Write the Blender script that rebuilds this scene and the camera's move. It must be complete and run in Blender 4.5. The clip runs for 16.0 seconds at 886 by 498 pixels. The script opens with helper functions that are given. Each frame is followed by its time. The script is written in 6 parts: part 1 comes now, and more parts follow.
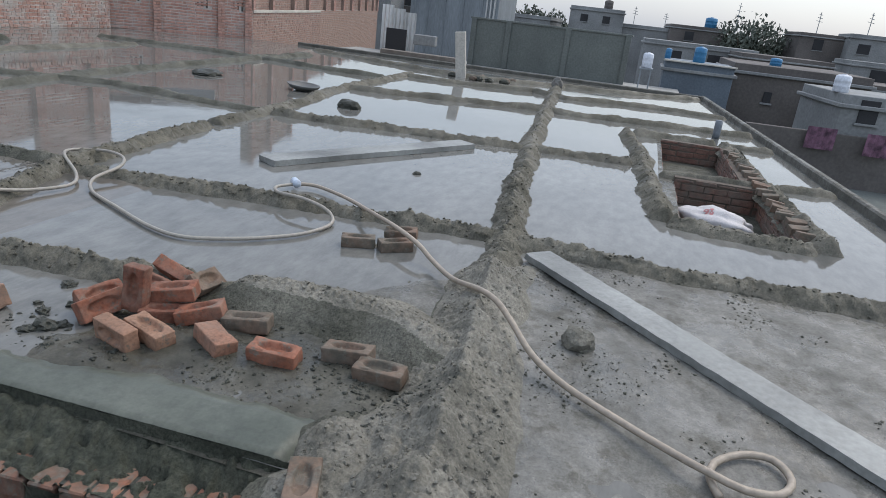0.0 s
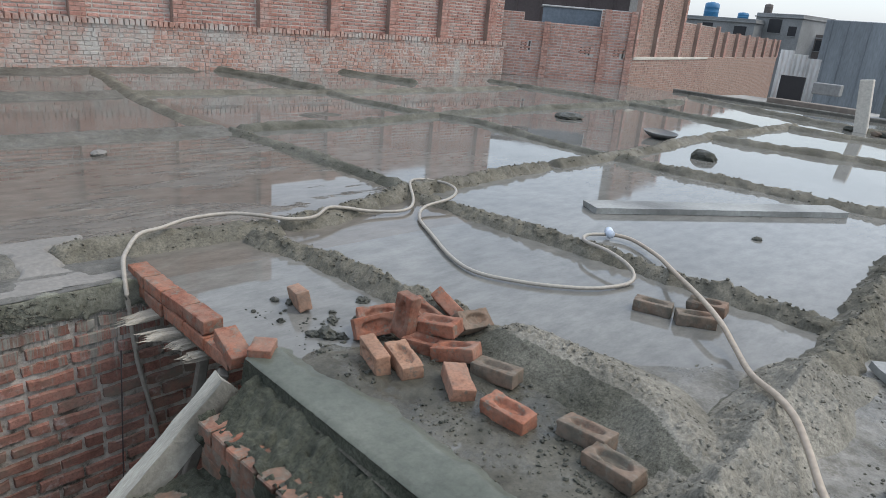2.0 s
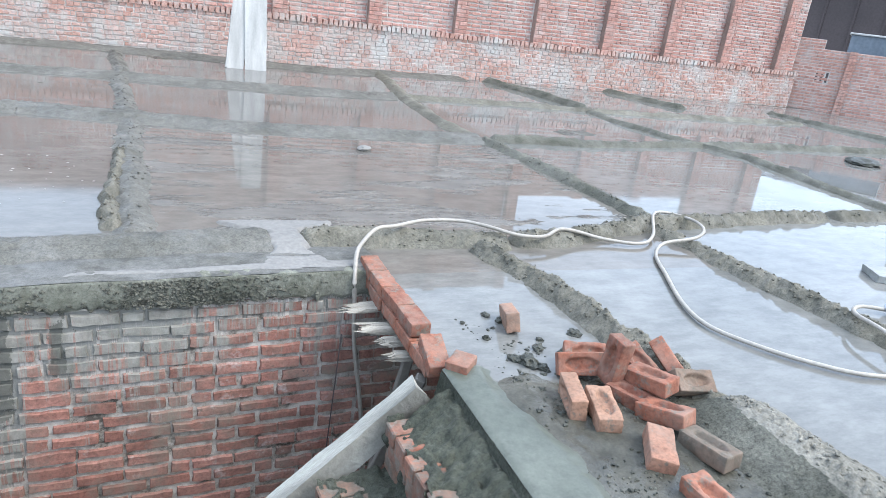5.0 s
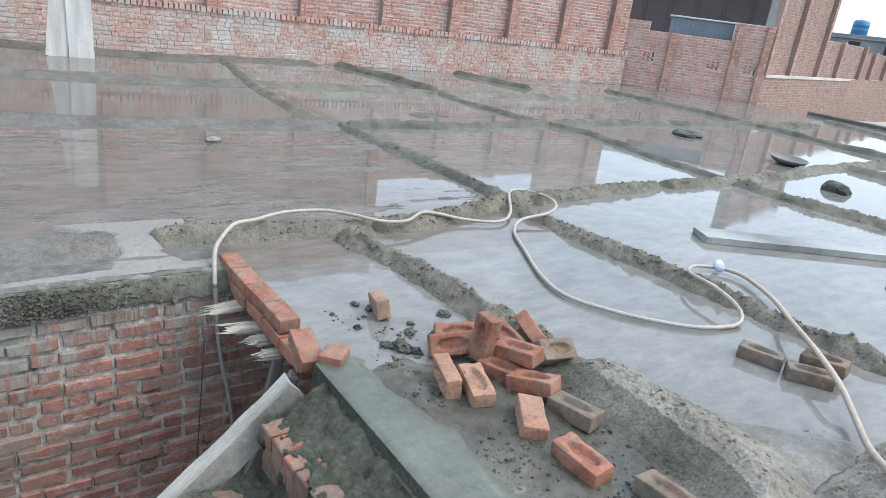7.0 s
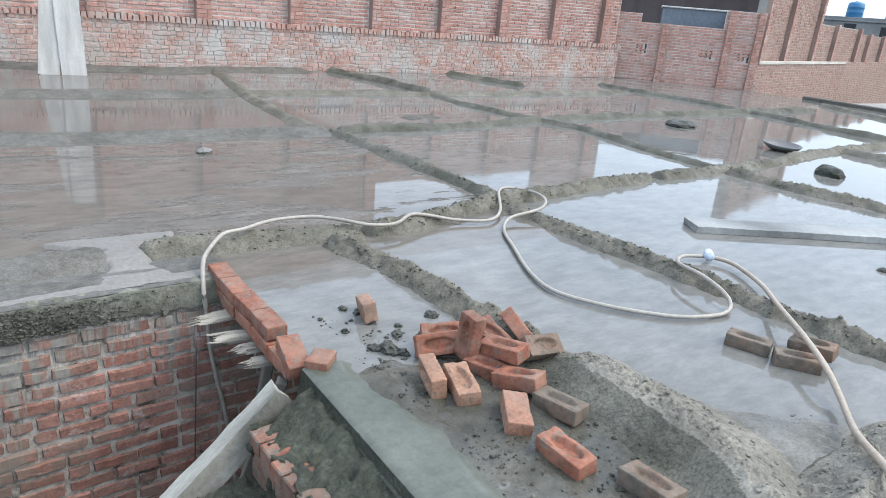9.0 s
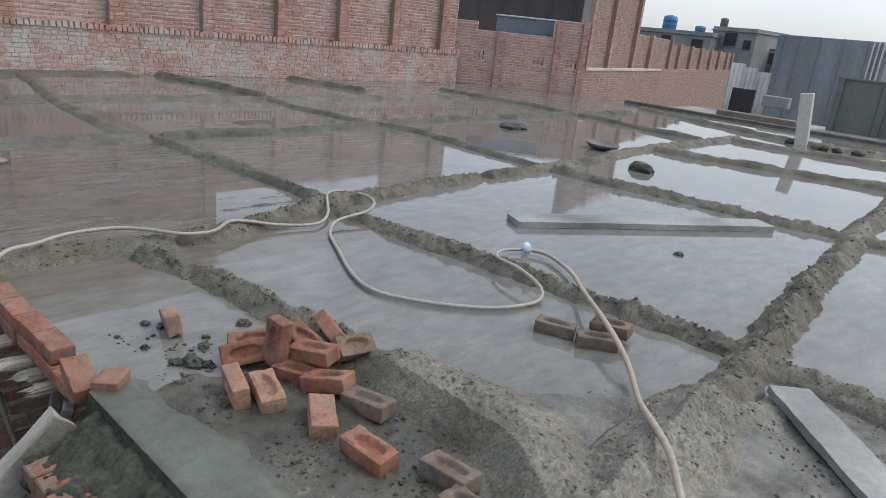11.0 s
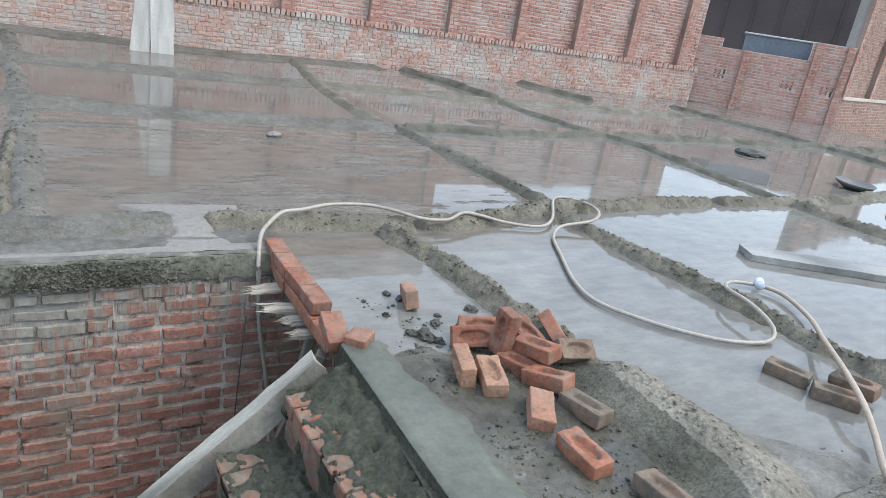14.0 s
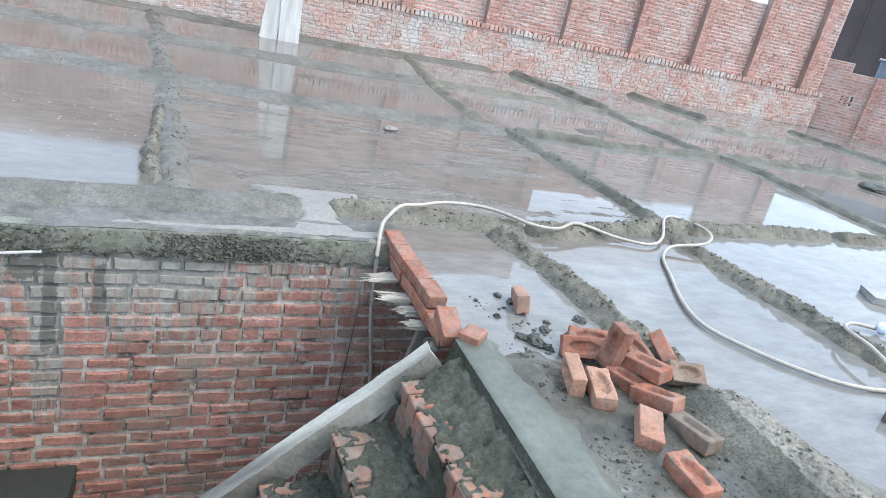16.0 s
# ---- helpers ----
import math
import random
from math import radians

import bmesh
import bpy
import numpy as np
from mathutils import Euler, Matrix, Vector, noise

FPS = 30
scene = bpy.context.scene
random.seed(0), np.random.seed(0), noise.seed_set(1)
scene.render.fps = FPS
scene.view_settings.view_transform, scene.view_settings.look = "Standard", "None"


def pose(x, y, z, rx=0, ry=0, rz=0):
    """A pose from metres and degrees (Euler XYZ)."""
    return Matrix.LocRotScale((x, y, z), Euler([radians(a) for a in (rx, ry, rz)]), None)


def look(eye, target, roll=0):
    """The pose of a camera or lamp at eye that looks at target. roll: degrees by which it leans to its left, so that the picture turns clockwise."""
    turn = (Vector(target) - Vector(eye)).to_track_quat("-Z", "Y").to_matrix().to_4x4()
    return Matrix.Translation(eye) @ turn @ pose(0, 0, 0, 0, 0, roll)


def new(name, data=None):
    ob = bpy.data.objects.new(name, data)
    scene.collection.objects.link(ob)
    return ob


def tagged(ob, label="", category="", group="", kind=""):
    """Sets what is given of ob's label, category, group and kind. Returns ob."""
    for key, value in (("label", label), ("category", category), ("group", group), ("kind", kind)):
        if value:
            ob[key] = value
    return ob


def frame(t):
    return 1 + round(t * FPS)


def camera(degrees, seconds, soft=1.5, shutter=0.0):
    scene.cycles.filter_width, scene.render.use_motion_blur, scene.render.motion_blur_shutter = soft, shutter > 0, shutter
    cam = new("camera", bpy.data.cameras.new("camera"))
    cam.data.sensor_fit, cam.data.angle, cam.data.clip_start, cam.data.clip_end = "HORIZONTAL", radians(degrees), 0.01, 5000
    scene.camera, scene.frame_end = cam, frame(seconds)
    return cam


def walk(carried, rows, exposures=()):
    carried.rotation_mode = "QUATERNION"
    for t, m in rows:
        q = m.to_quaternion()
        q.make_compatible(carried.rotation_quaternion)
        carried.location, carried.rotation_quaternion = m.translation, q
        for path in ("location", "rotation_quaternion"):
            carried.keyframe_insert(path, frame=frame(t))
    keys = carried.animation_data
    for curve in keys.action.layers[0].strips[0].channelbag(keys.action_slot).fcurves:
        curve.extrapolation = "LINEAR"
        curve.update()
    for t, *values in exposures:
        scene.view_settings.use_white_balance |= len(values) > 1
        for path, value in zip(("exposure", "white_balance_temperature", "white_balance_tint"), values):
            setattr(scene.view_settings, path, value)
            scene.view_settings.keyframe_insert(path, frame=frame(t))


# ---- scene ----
cam = camera(66.9, 16.0, soft=0.65)
PATH = [
    (0, (-1.594, -3.423, 1.543), (0.129, -2.977, 0.910), 6.6),
    (0.5, (-1.418, -3.420, 1.565), (0.231, -2.689, 1.001), 3.6),
    (1, (-1.267, -3.556, 1.580), (0.320, -2.666, 1.070), 5.8),
    (1.5, (-1.183, -3.667, 1.578), (0.279, -2.598, 1.036), 4.3),
    (2, (-1.139, -3.617, 1.552), (0.095, -2.323, 0.936), 5.1),
    (2.5, (-1.074, -3.494, 1.551), (-0.093, -2.007, 0.919), 7.6),
    (3, (-1.028, -3.502, 1.529), (-0.409, -1.824, 0.919), 4.8),
    (3.5, (-0.961, -3.632, 1.538), (-0.662, -1.876, 0.905), 5.3),
    (4, (-0.919, -3.667, 1.551), (-0.699, -1.900, 0.914), 4.0),
    (4.5, (-0.934, -3.617, 1.536), (-0.564, -1.898, 0.846), 5.6),
    (5, (-0.964, -3.525, 1.555), (-0.295, -1.879, 0.912), 7.4),
    (5.2, (-0.976, -3.500, 1.546), (-0.179, -1.904, 0.922), 7.1),
    (7.3, (-0.972, -3.514, 1.578), (0.061, -2.068, 0.937), 6.7),
    (7.5, (-0.971, -3.511, 1.582), (0.050, -2.056, 0.937), 5.0),
    (8, (-0.985, -3.511, 1.584), (-0.014, -2.020, 0.942), 3.8),
    (8.5, (-0.983, -3.549, 1.581), (-0.012, -2.049, 0.966), 4.5),
    (9, (-0.896, -3.588, 1.591), (0.103, -2.116, 0.953), 5.0),
    (9.5, (-0.773, -3.669, 1.595), (0.475, -2.391, 0.979), 7.4),
    (9.7, (-0.726, -3.688, 1.584), (0.557, -2.449, 0.955), 5.4),
    (11.8, (-0.687, -3.747, 1.579), (0.614, -2.499, 1.016), 7.0),
    (12, (-0.711, -3.745, 1.575), (0.549, -2.454, 1.011), 8.6),
    (12.5, (-0.727, -3.752, 1.572), (0.424, -2.376, 0.976), 8.4),
    (13, (-0.730, -3.740, 1.565), (0.350, -2.343, 0.890), 7.7),
    (13.5, (-0.795, -3.737, 1.567), (0.177, -2.246, 0.926), 8.6),
    (14, (-0.910, -3.713, 1.572), (-0.043, -2.160, 0.933), 9.3),
    (14.5, (-1.006, -3.728, 1.573), (-0.130, -2.196, 0.895), 12.3),
    (15, (-1.137, -3.721, 1.556), (-0.476, -2.101, 0.844), 13.6),
    (15.5, (-1.129, -3.740, 1.582), (-0.498, -2.096, 0.897), 14.2),
    (16, (-1.117, -3.726, 1.585), (-0.466, -2.088, 0.906), 12.7),
]
walk(cam, [(t, look(eye, aim, roll)) for t, eye, aim, roll in PATH],
     [(0, -0.27, 6600, 8), (1.5, -0.35, 6700, 8), (2.2, 0.14, 6800, 7), (2.5, 0.28, 6700, 7), (3.0, 0.82, 6450, 7), (3.5, 0.87, 6200, 6), (5.2, 0.98, 6150, 6), (7.3, 0.58, 6500, 6),
      (9.0, 0.61, 6450, 6), (9.7, 0.17, 6600, 7), (11.8, -0.21, 6900, 8), (12.5, -0.07, 6850, 7), (13.5, 0.46, 6650, 6), (14.0, 0.48, 6550, 6), (14.5, 0.68, 6450, 6), (15, 0.88, 6400, 6), (16, 0.92, 6250, 6)])

# ---------------- light ----------------
world = bpy.data.worlds.new("overcast")
scene.world = world
world.use_nodes = True
wn, wl = world.node_tree.nodes, world.node_tree.links
sky = wn.new("ShaderNodeTexSky")
sky.sky_type, sky.sun_disc = "NISHITA", False
sky.sun_elevation, sky.sun_rotation = radians(53), radians(127)
sky.air_density, sky.dust_density, sky.ozone_density = 1.0, 3.0, 1.0
hsv = wn.new("ShaderNodeHueSaturation")
hsv.inputs["Saturation"].default_value = 0.9
hsv.inputs["Value"].default_value = 0.30
wl.new(sky.outputs[0], hsv.inputs["Color"])
cloud = wn.new("ShaderNodeTexNoise")
cloud.inputs["Scale"].default_value = 2.2
cloud.inputs["Detail"].default_value = 4
ramp = wn.new("ShaderNodeValToRGB")
ramp.color_ramp.elements[0].position, ramp.color_ramp.elements[1].position = 0.3, 0.75
ramp.color_ramp.elements[0].color = (0.48, 0.57, 0.73, 1)
ramp.color_ramp.elements[1].color = (0.68, 0.74, 0.87, 1)
coord = wn.new("ShaderNodeTexCoord")
wl.new(coord.outputs["Generated"], cloud.inputs["Vector"])
wl.new(cloud.outputs[0], ramp.inputs[0])
mix = wn.new("ShaderNodeMix")
mix.data_type = "RGBA"
mix.inputs[0].default_value = 0.7
wl.new(hsv.outputs[0], mix.inputs[6])
wl.new(ramp.outputs[0], mix.inputs[7])
bgn = wn["Background"]
sep = wn.new("ShaderNodeSeparateXYZ")
wl.new(coord.outputs["Generated"], sep.inputs[0])
rise = wn.new("ShaderNodeMapRange")
rise.inputs[1].default_value, rise.inputs[2].default_value = 0.0, 1.0
rise.inputs[3].default_value, rise.inputs[4].default_value = 1.14, 1.68
wl.new(sep.outputs["Z"], rise.inputs[0])
lum = wn.new("ShaderNodeMix")
lum.data_type, lum.blend_type = "RGBA", "MULTIPLY"
lum.inputs[0].default_value = 1.0
wl.new(mix.outputs[2], lum.inputs[6])
wl.new(rise.outputs[0], lum.inputs[7])
wl.new(lum.outputs[2], bgn.inputs[0])
bgn.inputs[1].default_value = 1.10
sun = new("sun", bpy.data.lights.new("sun", "SUN"))
sun.data.energy, sun.data.angle, sun.data.color = 0.8, radians(35), (1.0, 0.96, 0.9)
sun.matrix_world = look((12, -9, 20), (0, 0, 0))


# ---------------- noise and mesh helpers ----------------
def vnoise(x, y, seed=0):
    """Smooth value noise in -1..1 over numpy arrays."""
    x, y = np.asarray(x, float), np.asarray(y, float)
    xi, yi = np.floor(x).astype(np.int64), np.floor(y).astype(np.int64)
    fx, fy = x - xi, y - yi
    fx, fy = fx * fx * (3 - 2 * fx), fy * fy * (3 - 2 * fy)

    def hsh(a, b):
        n = (a * 374761393 + b * 668265263 + seed * 974634777) & 0xFFFFFFFF
        n = ((n ^ (n >> 13)) * 1274126177) & 0xFFFFFFFF
        return ((n ^ (n >> 16)) & 0xFFFF) / 32767.5 - 1
    a, b, c, d = hsh(xi, yi), hsh(xi + 1, yi), hsh(xi, yi + 1), hsh(xi + 1, yi + 1)
    return (a * (1 - fx) + b * fx) * (1 - fy) + (c * (1 - fx) + d * fx) * fy


def fbm(x, y, scale, octaves=3, seed=0):
    total, amp = 0, 1.0
    for o in range(octaves):
        total = total + amp * vnoise(np.asarray(x) / scale * 2 ** o, np.asarray(y) / scale * 2 ** o, seed + o * 17)
        amp *= 0.5
    return total / 1.75


def smooth(e0, e1, x):
    t = np.clip((np.asarray(x, float) - e0) / (e1 - e0), 0, 1)
    return t * t * (3 - 2 * t)


def mesh_from(name, verts, faces, mat, soft=False):
    me = bpy.data.meshes.new(name)
    me.from_pydata([tuple(v) for v in verts], [], [tuple(f) for f in faces])
    if mat:
        me.materials.append(mat)
    if soft:
        me.polygons.foreach_set("use_smooth", [True] * len(me.polygons))
    me.update()
    return me


def link(name, me, parent=None, label="", m=None):
    ob = new(name, me)
    if parent is not None:
        ob.parent = parent
    if m is not None:
        ob.matrix_basis = m
    if label:
        ob["label"] = label
    return ob


def part(name, bm, material, parent=None, label="", m=None, soft=False):
    me = bpy.data.meshes.new(name)
    bm.to_mesh(me)
    bm.free()
    me.materials.append(material)
    if soft:
        me.polygons.foreach_set("use_smooth", [True] * len(me.polygons))
    return link(name, me, parent, label, m)


def box(sx, sy, sz, bevel=0.0, base=False, segments=1):
    bm = bmesh.new()
    bmesh.ops.create_cube(bm, size=1)
    bmesh.ops.scale(bm, vec=(sx, sy, sz), verts=bm.verts)
    if base:
        bmesh.ops.translate(bm, vec=(0, 0, sz / 2), verts=bm.verts)
    if bevel:
        bmesh.ops.bevel(bm, geom=bm.edges[:], offset=bevel, segments=segments, affect="EDGES")
    return bm


def add_box(bm, c, s, rz=0.0, bevel=0.0):
    r = bmesh.ops.create_cube(bm, size=1)["verts"]
    bmesh.ops.scale(bm, vec=s, verts=r)
    bmesh.ops.rotate(bm, cent=(0, 0, 0), matrix=Matrix.Rotation(radians(rz), 3, "Z"), verts=r)
    bmesh.ops.translate(bm, vec=c, verts=r)
    if bevel:
        bmesh.ops.bevel(bm, geom=list({e for v in r for e in v.link_edges}), offset=bevel, segments=1, affect="EDGES")


def empty(name, m=None, **tags):
    ob = new(name)
    if m is not None:
        ob.matrix_basis = m
    return tagged(ob, **tags)


def tube(name, pts, radius, mat, parent=None, label="", sides=8, step=0.04):
    """A smooth round tube through the points."""
    p = [Vector(q) for q in pts]
    path = []
    for i in range(len(p) - 1):
        a, b, c, d = p[max(i - 1, 0)], p[i], p[i + 1], p[min(i + 2, len(p) - 1)]
        n = max(2, int((c - b).length / step))
        for k in range(n):
            t = k / n
            path.append(0.5 * ((2 * b) + (c - a) * t + (2 * a - 5 * b + 4 * c - d) * t * t + (3 * b - a - 3 * c + d) * t ** 3))
    path.append(p[-1])
    verts, faces = [], []
    for i, q in enumerate(path):
        d = (path[min(i + 1, len(path) - 1)] - path[max(i - 1, 0)]).normalized()
        u = d.cross(Vector((0, 0, 1)))
        u = u.normalized() if u.length > 0.1 else Vector((1, 0, 0))
        w = u.cross(d)
        for k in range(sides):
            a = 2 * math.pi * k / sides
            verts.append(q + radius * (math.cos(a) * u + math.sin(a) * w))
    for i in range(len(path) - 1):
        for k in range(sides):
            faces.append((i * sides + k, i * sides + (k + 1) % sides, (i + 1) * sides + (k + 1) % sides, (i + 1) * sides + k))
    faces.append(tuple(range(sides))[::-1])
    faces.append(tuple((len(path) - 1) * sides + k for k in range(sides)))
    return link(name, mesh_from(name, verts, faces, mat, True), parent, label)


# ---------------- materials ----------------
class Mat:
    """A node material, built up step by step."""

    def __init__(self, name, rough=0.7, metal=0.0, spec=0.5):
        self.mat = bpy.data.materials.new(name)
        self.mat.use_nodes = True
        self.n, self.l = self.mat.node_tree.nodes, self.mat.node_tree.links
        self.b = self.n["Principled BSDF"]
        self.b.inputs["Roughness"].default_value = rough
        self.b.inputs["Metallic"].default_value = metal
        self.b.inputs["Specular IOR Level"].default_value = spec
        self.tc = self.n.new("ShaderNodeTexCoord")
        self.geo = self.n.new("ShaderNodeNewGeometry")

    def noise(self, scale, detail=3, rough=0.55, stretch=None, world=True, offset=0.0):
        v = self.geo.outputs["Position"] if world else self.tc.outputs["Object"]
        mp = self.n.new("ShaderNodeMapping")
        mp.inputs["Scale"].default_value = stretch or (1, 1, 1)
        mp.inputs["Location"].default_value = (offset, offset * 0.7, offset * 0.3)
        self.l.new(v, mp.inputs[0])
        nz = self.n.new("ShaderNodeTexNoise")
        nz.inputs["Scale"].default_value = scale
        nz.inputs["Detail"].default_value = detail
        nz.inputs["Roughness"].default_value = rough
        self.l.new(mp.outputs[0], nz.inputs["Vector"])
        return nz.outputs[0]

    def ramp(self, sock, stops):
        r = self.n.new("ShaderNodeValToRGB")
        e = r.color_ramp.elements
        while len(e) < len(stops):
            e.new(0.5)
        for k, (p, c) in enumerate(stops):
            e[k].position = p
            e[k].color = (*c, 1) if isinstance(c, tuple) else (c, c, c, 1)
        self.l.new(sock, r.inputs[0])
        return r.outputs[0]

    def mix(self, fac, a, b, mode="MIX"):
        m = self.n.new("ShaderNodeMix")
        m.data_type, m.blend_type = "RGBA", mode
        for k, v in ((0, fac), (6, a), (7, b)):
            if isinstance(v, (int, float)):
                m.inputs[k].default_value = v if k == 0 else (v, v, v, 1)
            elif isinstance(v, tuple):
                m.inputs[k].default_value = (*v, 1)
            else:
                self.l.new(v, m.inputs[k])
        return m.outputs[2]

    def math(self, op, a, b=0.0):
        m = self.n.new("ShaderNodeMath")
        m.operation = op
        for k, v in enumerate((a, b)):
            if isinstance(v, (int, float)):
                m.inputs[k].default_value = v
            else:
                self.l.new(v, m.inputs[k])
        return m.outputs[0]

    def height(self):
        s = self.n.new("ShaderNodeSeparateXYZ")
        self.l.new(self.geo.outputs["Position"], s.inputs[0])
        return s.outputs["Z"]

    def color(self, sock):
        if isinstance(sock, tuple):
            self.b.inputs["Base Color"].default_value = (*sock, 1)
        else:
            self.l.new(sock, self.b.inputs["Base Color"])
        return self

    def rough(self, sock):
        self.l.new(sock, self.b.inputs["Roughness"])
        return self

    def bump(self, sock, strength=0.3, distance=0.01):
        bp = self.n.new("ShaderNodeBump")
        bp.inputs["Strength"].default_value = strength
        bp.inputs["Distance"].default_value = distance
        self.l.new(sock, bp.inputs["Height"])
        self.l.new(bp.outputs[0], self.b.inputs["Normal"])
        return self


def plain(name, col, rough=0.7, metal=0.0, var=0.25, scale=6.0, bump=0.15, stretch=None):
    """A weathered surface: its colour, mottled at two scales."""
    m = Mat(name, rough, metal)
    dark, light = tuple(c * (1 - var) for c in col), tuple(min(1, c * (1 + var)) for c in col)
    big = m.ramp(m.noise(scale * 0.15, 4, stretch=stretch), [(0.3, dark), (0.7, light)])
    fine = m.ramp(m.noise(scale * 4, 3, stretch=stretch), [(0.25, 0.75), (0.75, 1.1)])
    m.color(m.mix(1.0, big, fine, "MULTIPLY"))
    m.bump(m.noise(scale * 5, 4, stretch=stretch), bump, 0.01)
    return m.mat


def mortar_mat(name, lo, hi, wet=0.5, grain=1.0, dist=0.012, dry=0.85, stain=0.0):
    m = Mat(name, 0.6, 0.0, 0.12 + 0.33 * wet)
    big = m.ramp(m.noise(2.1, 7, 0.68), [(0.34, lo), (0.66, hi)])
    mid = m.ramp(m.noise(17, 5, 0.7, offset=3.1), [(0.28, 0.72), (0.5, 0.98), (0.72, 1.18)])
    c = m.mix(1.0, big, mid, "MULTIPLY")
    grit = m.ramp(m.noise(70, 4, 0.78, offset=7.7), [(0.3, 0.36), (0.48, 0.95), (0.7, 1.5)])
    c = m.mix(grain, c, m.mix(1.0, c, grit, "MULTIPLY"))
    if stain:
        spot = m.ramp(m.noise(4.2, 9, 0.78, offset=5.9), [(0.50, 0.0), (0.60, stain)])
        c = m.mix(spot, c, m.mix(1.0, c, (0.50, 0.48, 0.41), "MULTIPLY"))
    m.color(c)
    m.rough(m.ramp(m.noise(3.1, 8, 0.7, offset=9.3), [(0.45, 0.10 + 0.6 * (1 - wet)), (0.54, dry)]))
    m.bump(m.mix(0.5, m.noise(24, 6, 0.75), m.noise(95, 4, 0.8)), 0.8 * grain, dist * 1.6)
    return m.mat


MUD = mortar_mat("wet_cement_floor", (0.046, 0.045, 0.034), (0.114, 0.108, 0.086), 0.85, 0.6, 0.005, 0.7, 0.5)
SILT = mortar_mat("drying_pale_silt", (0.105, 0.103, 0.09), (0.205, 0.198, 0.178), 0.8, 0.5, 0.007, 0.65, 0.75)
BUND = mortar_mat("rough_mortar", (0.060, 0.061, 0.047), (0.160, 0.155, 0.126), 0.2, 1.0, 0.012)
SAND = mortar_mat("sandy_mortar", (0.115, 0.110, 0.090), (0.265, 0.25, 0.21), 0.15, 0.75, 0.012)
TAN = mortar_mat("tan_trowelled_mortar", (0.088, 0.083, 0.064), (0.178, 0.166, 0.132), 0.3, 0.8, 0.009)
PLASTER = mortar_mat("smooth_cement_strip", (0.076, 0.084, 0.066), (0.116, 0.124, 0.100), 0.6, 0.2, 0.002, 0.4)
COPING = mortar_mat("trowelled_grey_mortar", (0.088, 0.085, 0.071), (0.152, 0.145, 0.126), 0.4, 0.7, 0.008)
LEDGE = mortar_mat("trowelled_ledge", (0.086, 0.084, 0.074), (0.155, 0.150, 0.135), 0.4, 0.5, 0.004, 0.75, 0.5)
COPING_RAW = mortar_mat("raw_slab_edge", (0.125, 0.130, 0.100), (0.24, 0.238, 0.195), 0.3, 0.55, 0.006, 0.85, 0.55)
STEP_MORTAR = mortar_mat("crumbly_tread_mortar", (0.037, 0.041, 0.029), (0.096, 0.100, 0.074), 0.4, 1.0, 0.02)
CLOD = mortar_mat("wet_mortar_clod", (0.030, 0.032, 0.025), (0.086, 0.087, 0.071), 0.5, 1.0, 0.008)


def water_mat(name="standing_water", ripple=0.0, tint=1.0, blur=0.0, hue=(1.0, 0.985, 0.9)):
    m = Mat(name, 0.02, 0.0, 0.5)
    m.b.inputs["IOR"].default_value = 1.33
    silt = m.ramp(m.noise(0.9, 7, 0.65), [(0.35, tuple(0.14 * k for k in hue)), (0.68, tuple(0.19 * k for k in hue))])
    streak = m.ramp(m.noise(4.5, 8, 0.75, stretch=(1, 2.2, 1), offset=5), [(0.38, 0.78), (0.62, 1.10)])
    c = m.mix(1.0, silt, streak, "MULTIPLY")
    m.color(m.mix(1.0, c, tint, "MULTIPLY"))
    m.rough(m.ramp(m.noise(1.1, 4, 0.6, offset=2.2), [(0.4, 0.01 + blur), (0.72, 0.10 + blur * 1.5)]))
    if ripple:
        area = m.ramp(m.noise(1.2, 6, 0.68, stretch=(0.45, 1.5, 1), offset=1.2), [(0.54, 0.0), (0.60, 1.0)])
        if ripple > 0.5:
            m.rough(m.ramp(area, [(0.0, 0.02), (1.0, 0.42)]))
        wave = m.mix(0.22, m.noise(2.3, 2, 0.4, stretch=(0.4, 1.3, 1), offset=4.0), m.noise(9.0, 3, 0.5, stretch=(0.35, 1.6, 1), offset=2.0))
        m.bump(m.math("MULTIPLY", wave, area), ripple, 0.05)
    else:
        m.bump(m.noise(2.6, 3, 0.5, stretch=(1, 1.6, 1)), 0.02, 0.012)
    return m.mat


WATER = water_mat()
WATER_CLEAR = water_mat("clear_water", tint=0.75, blur=0.03, hue=(1.04, 0.98, 0.86))
WATER_RIPPLED = water_mat("rippled_water", 0.85, 0.82, 0.02, (1.06, 0.98, 0.85))
WATER_BROWN = water_mat("silty_water", 0.05, 0.85, 0.03, (1.08, 0.98, 0.84))


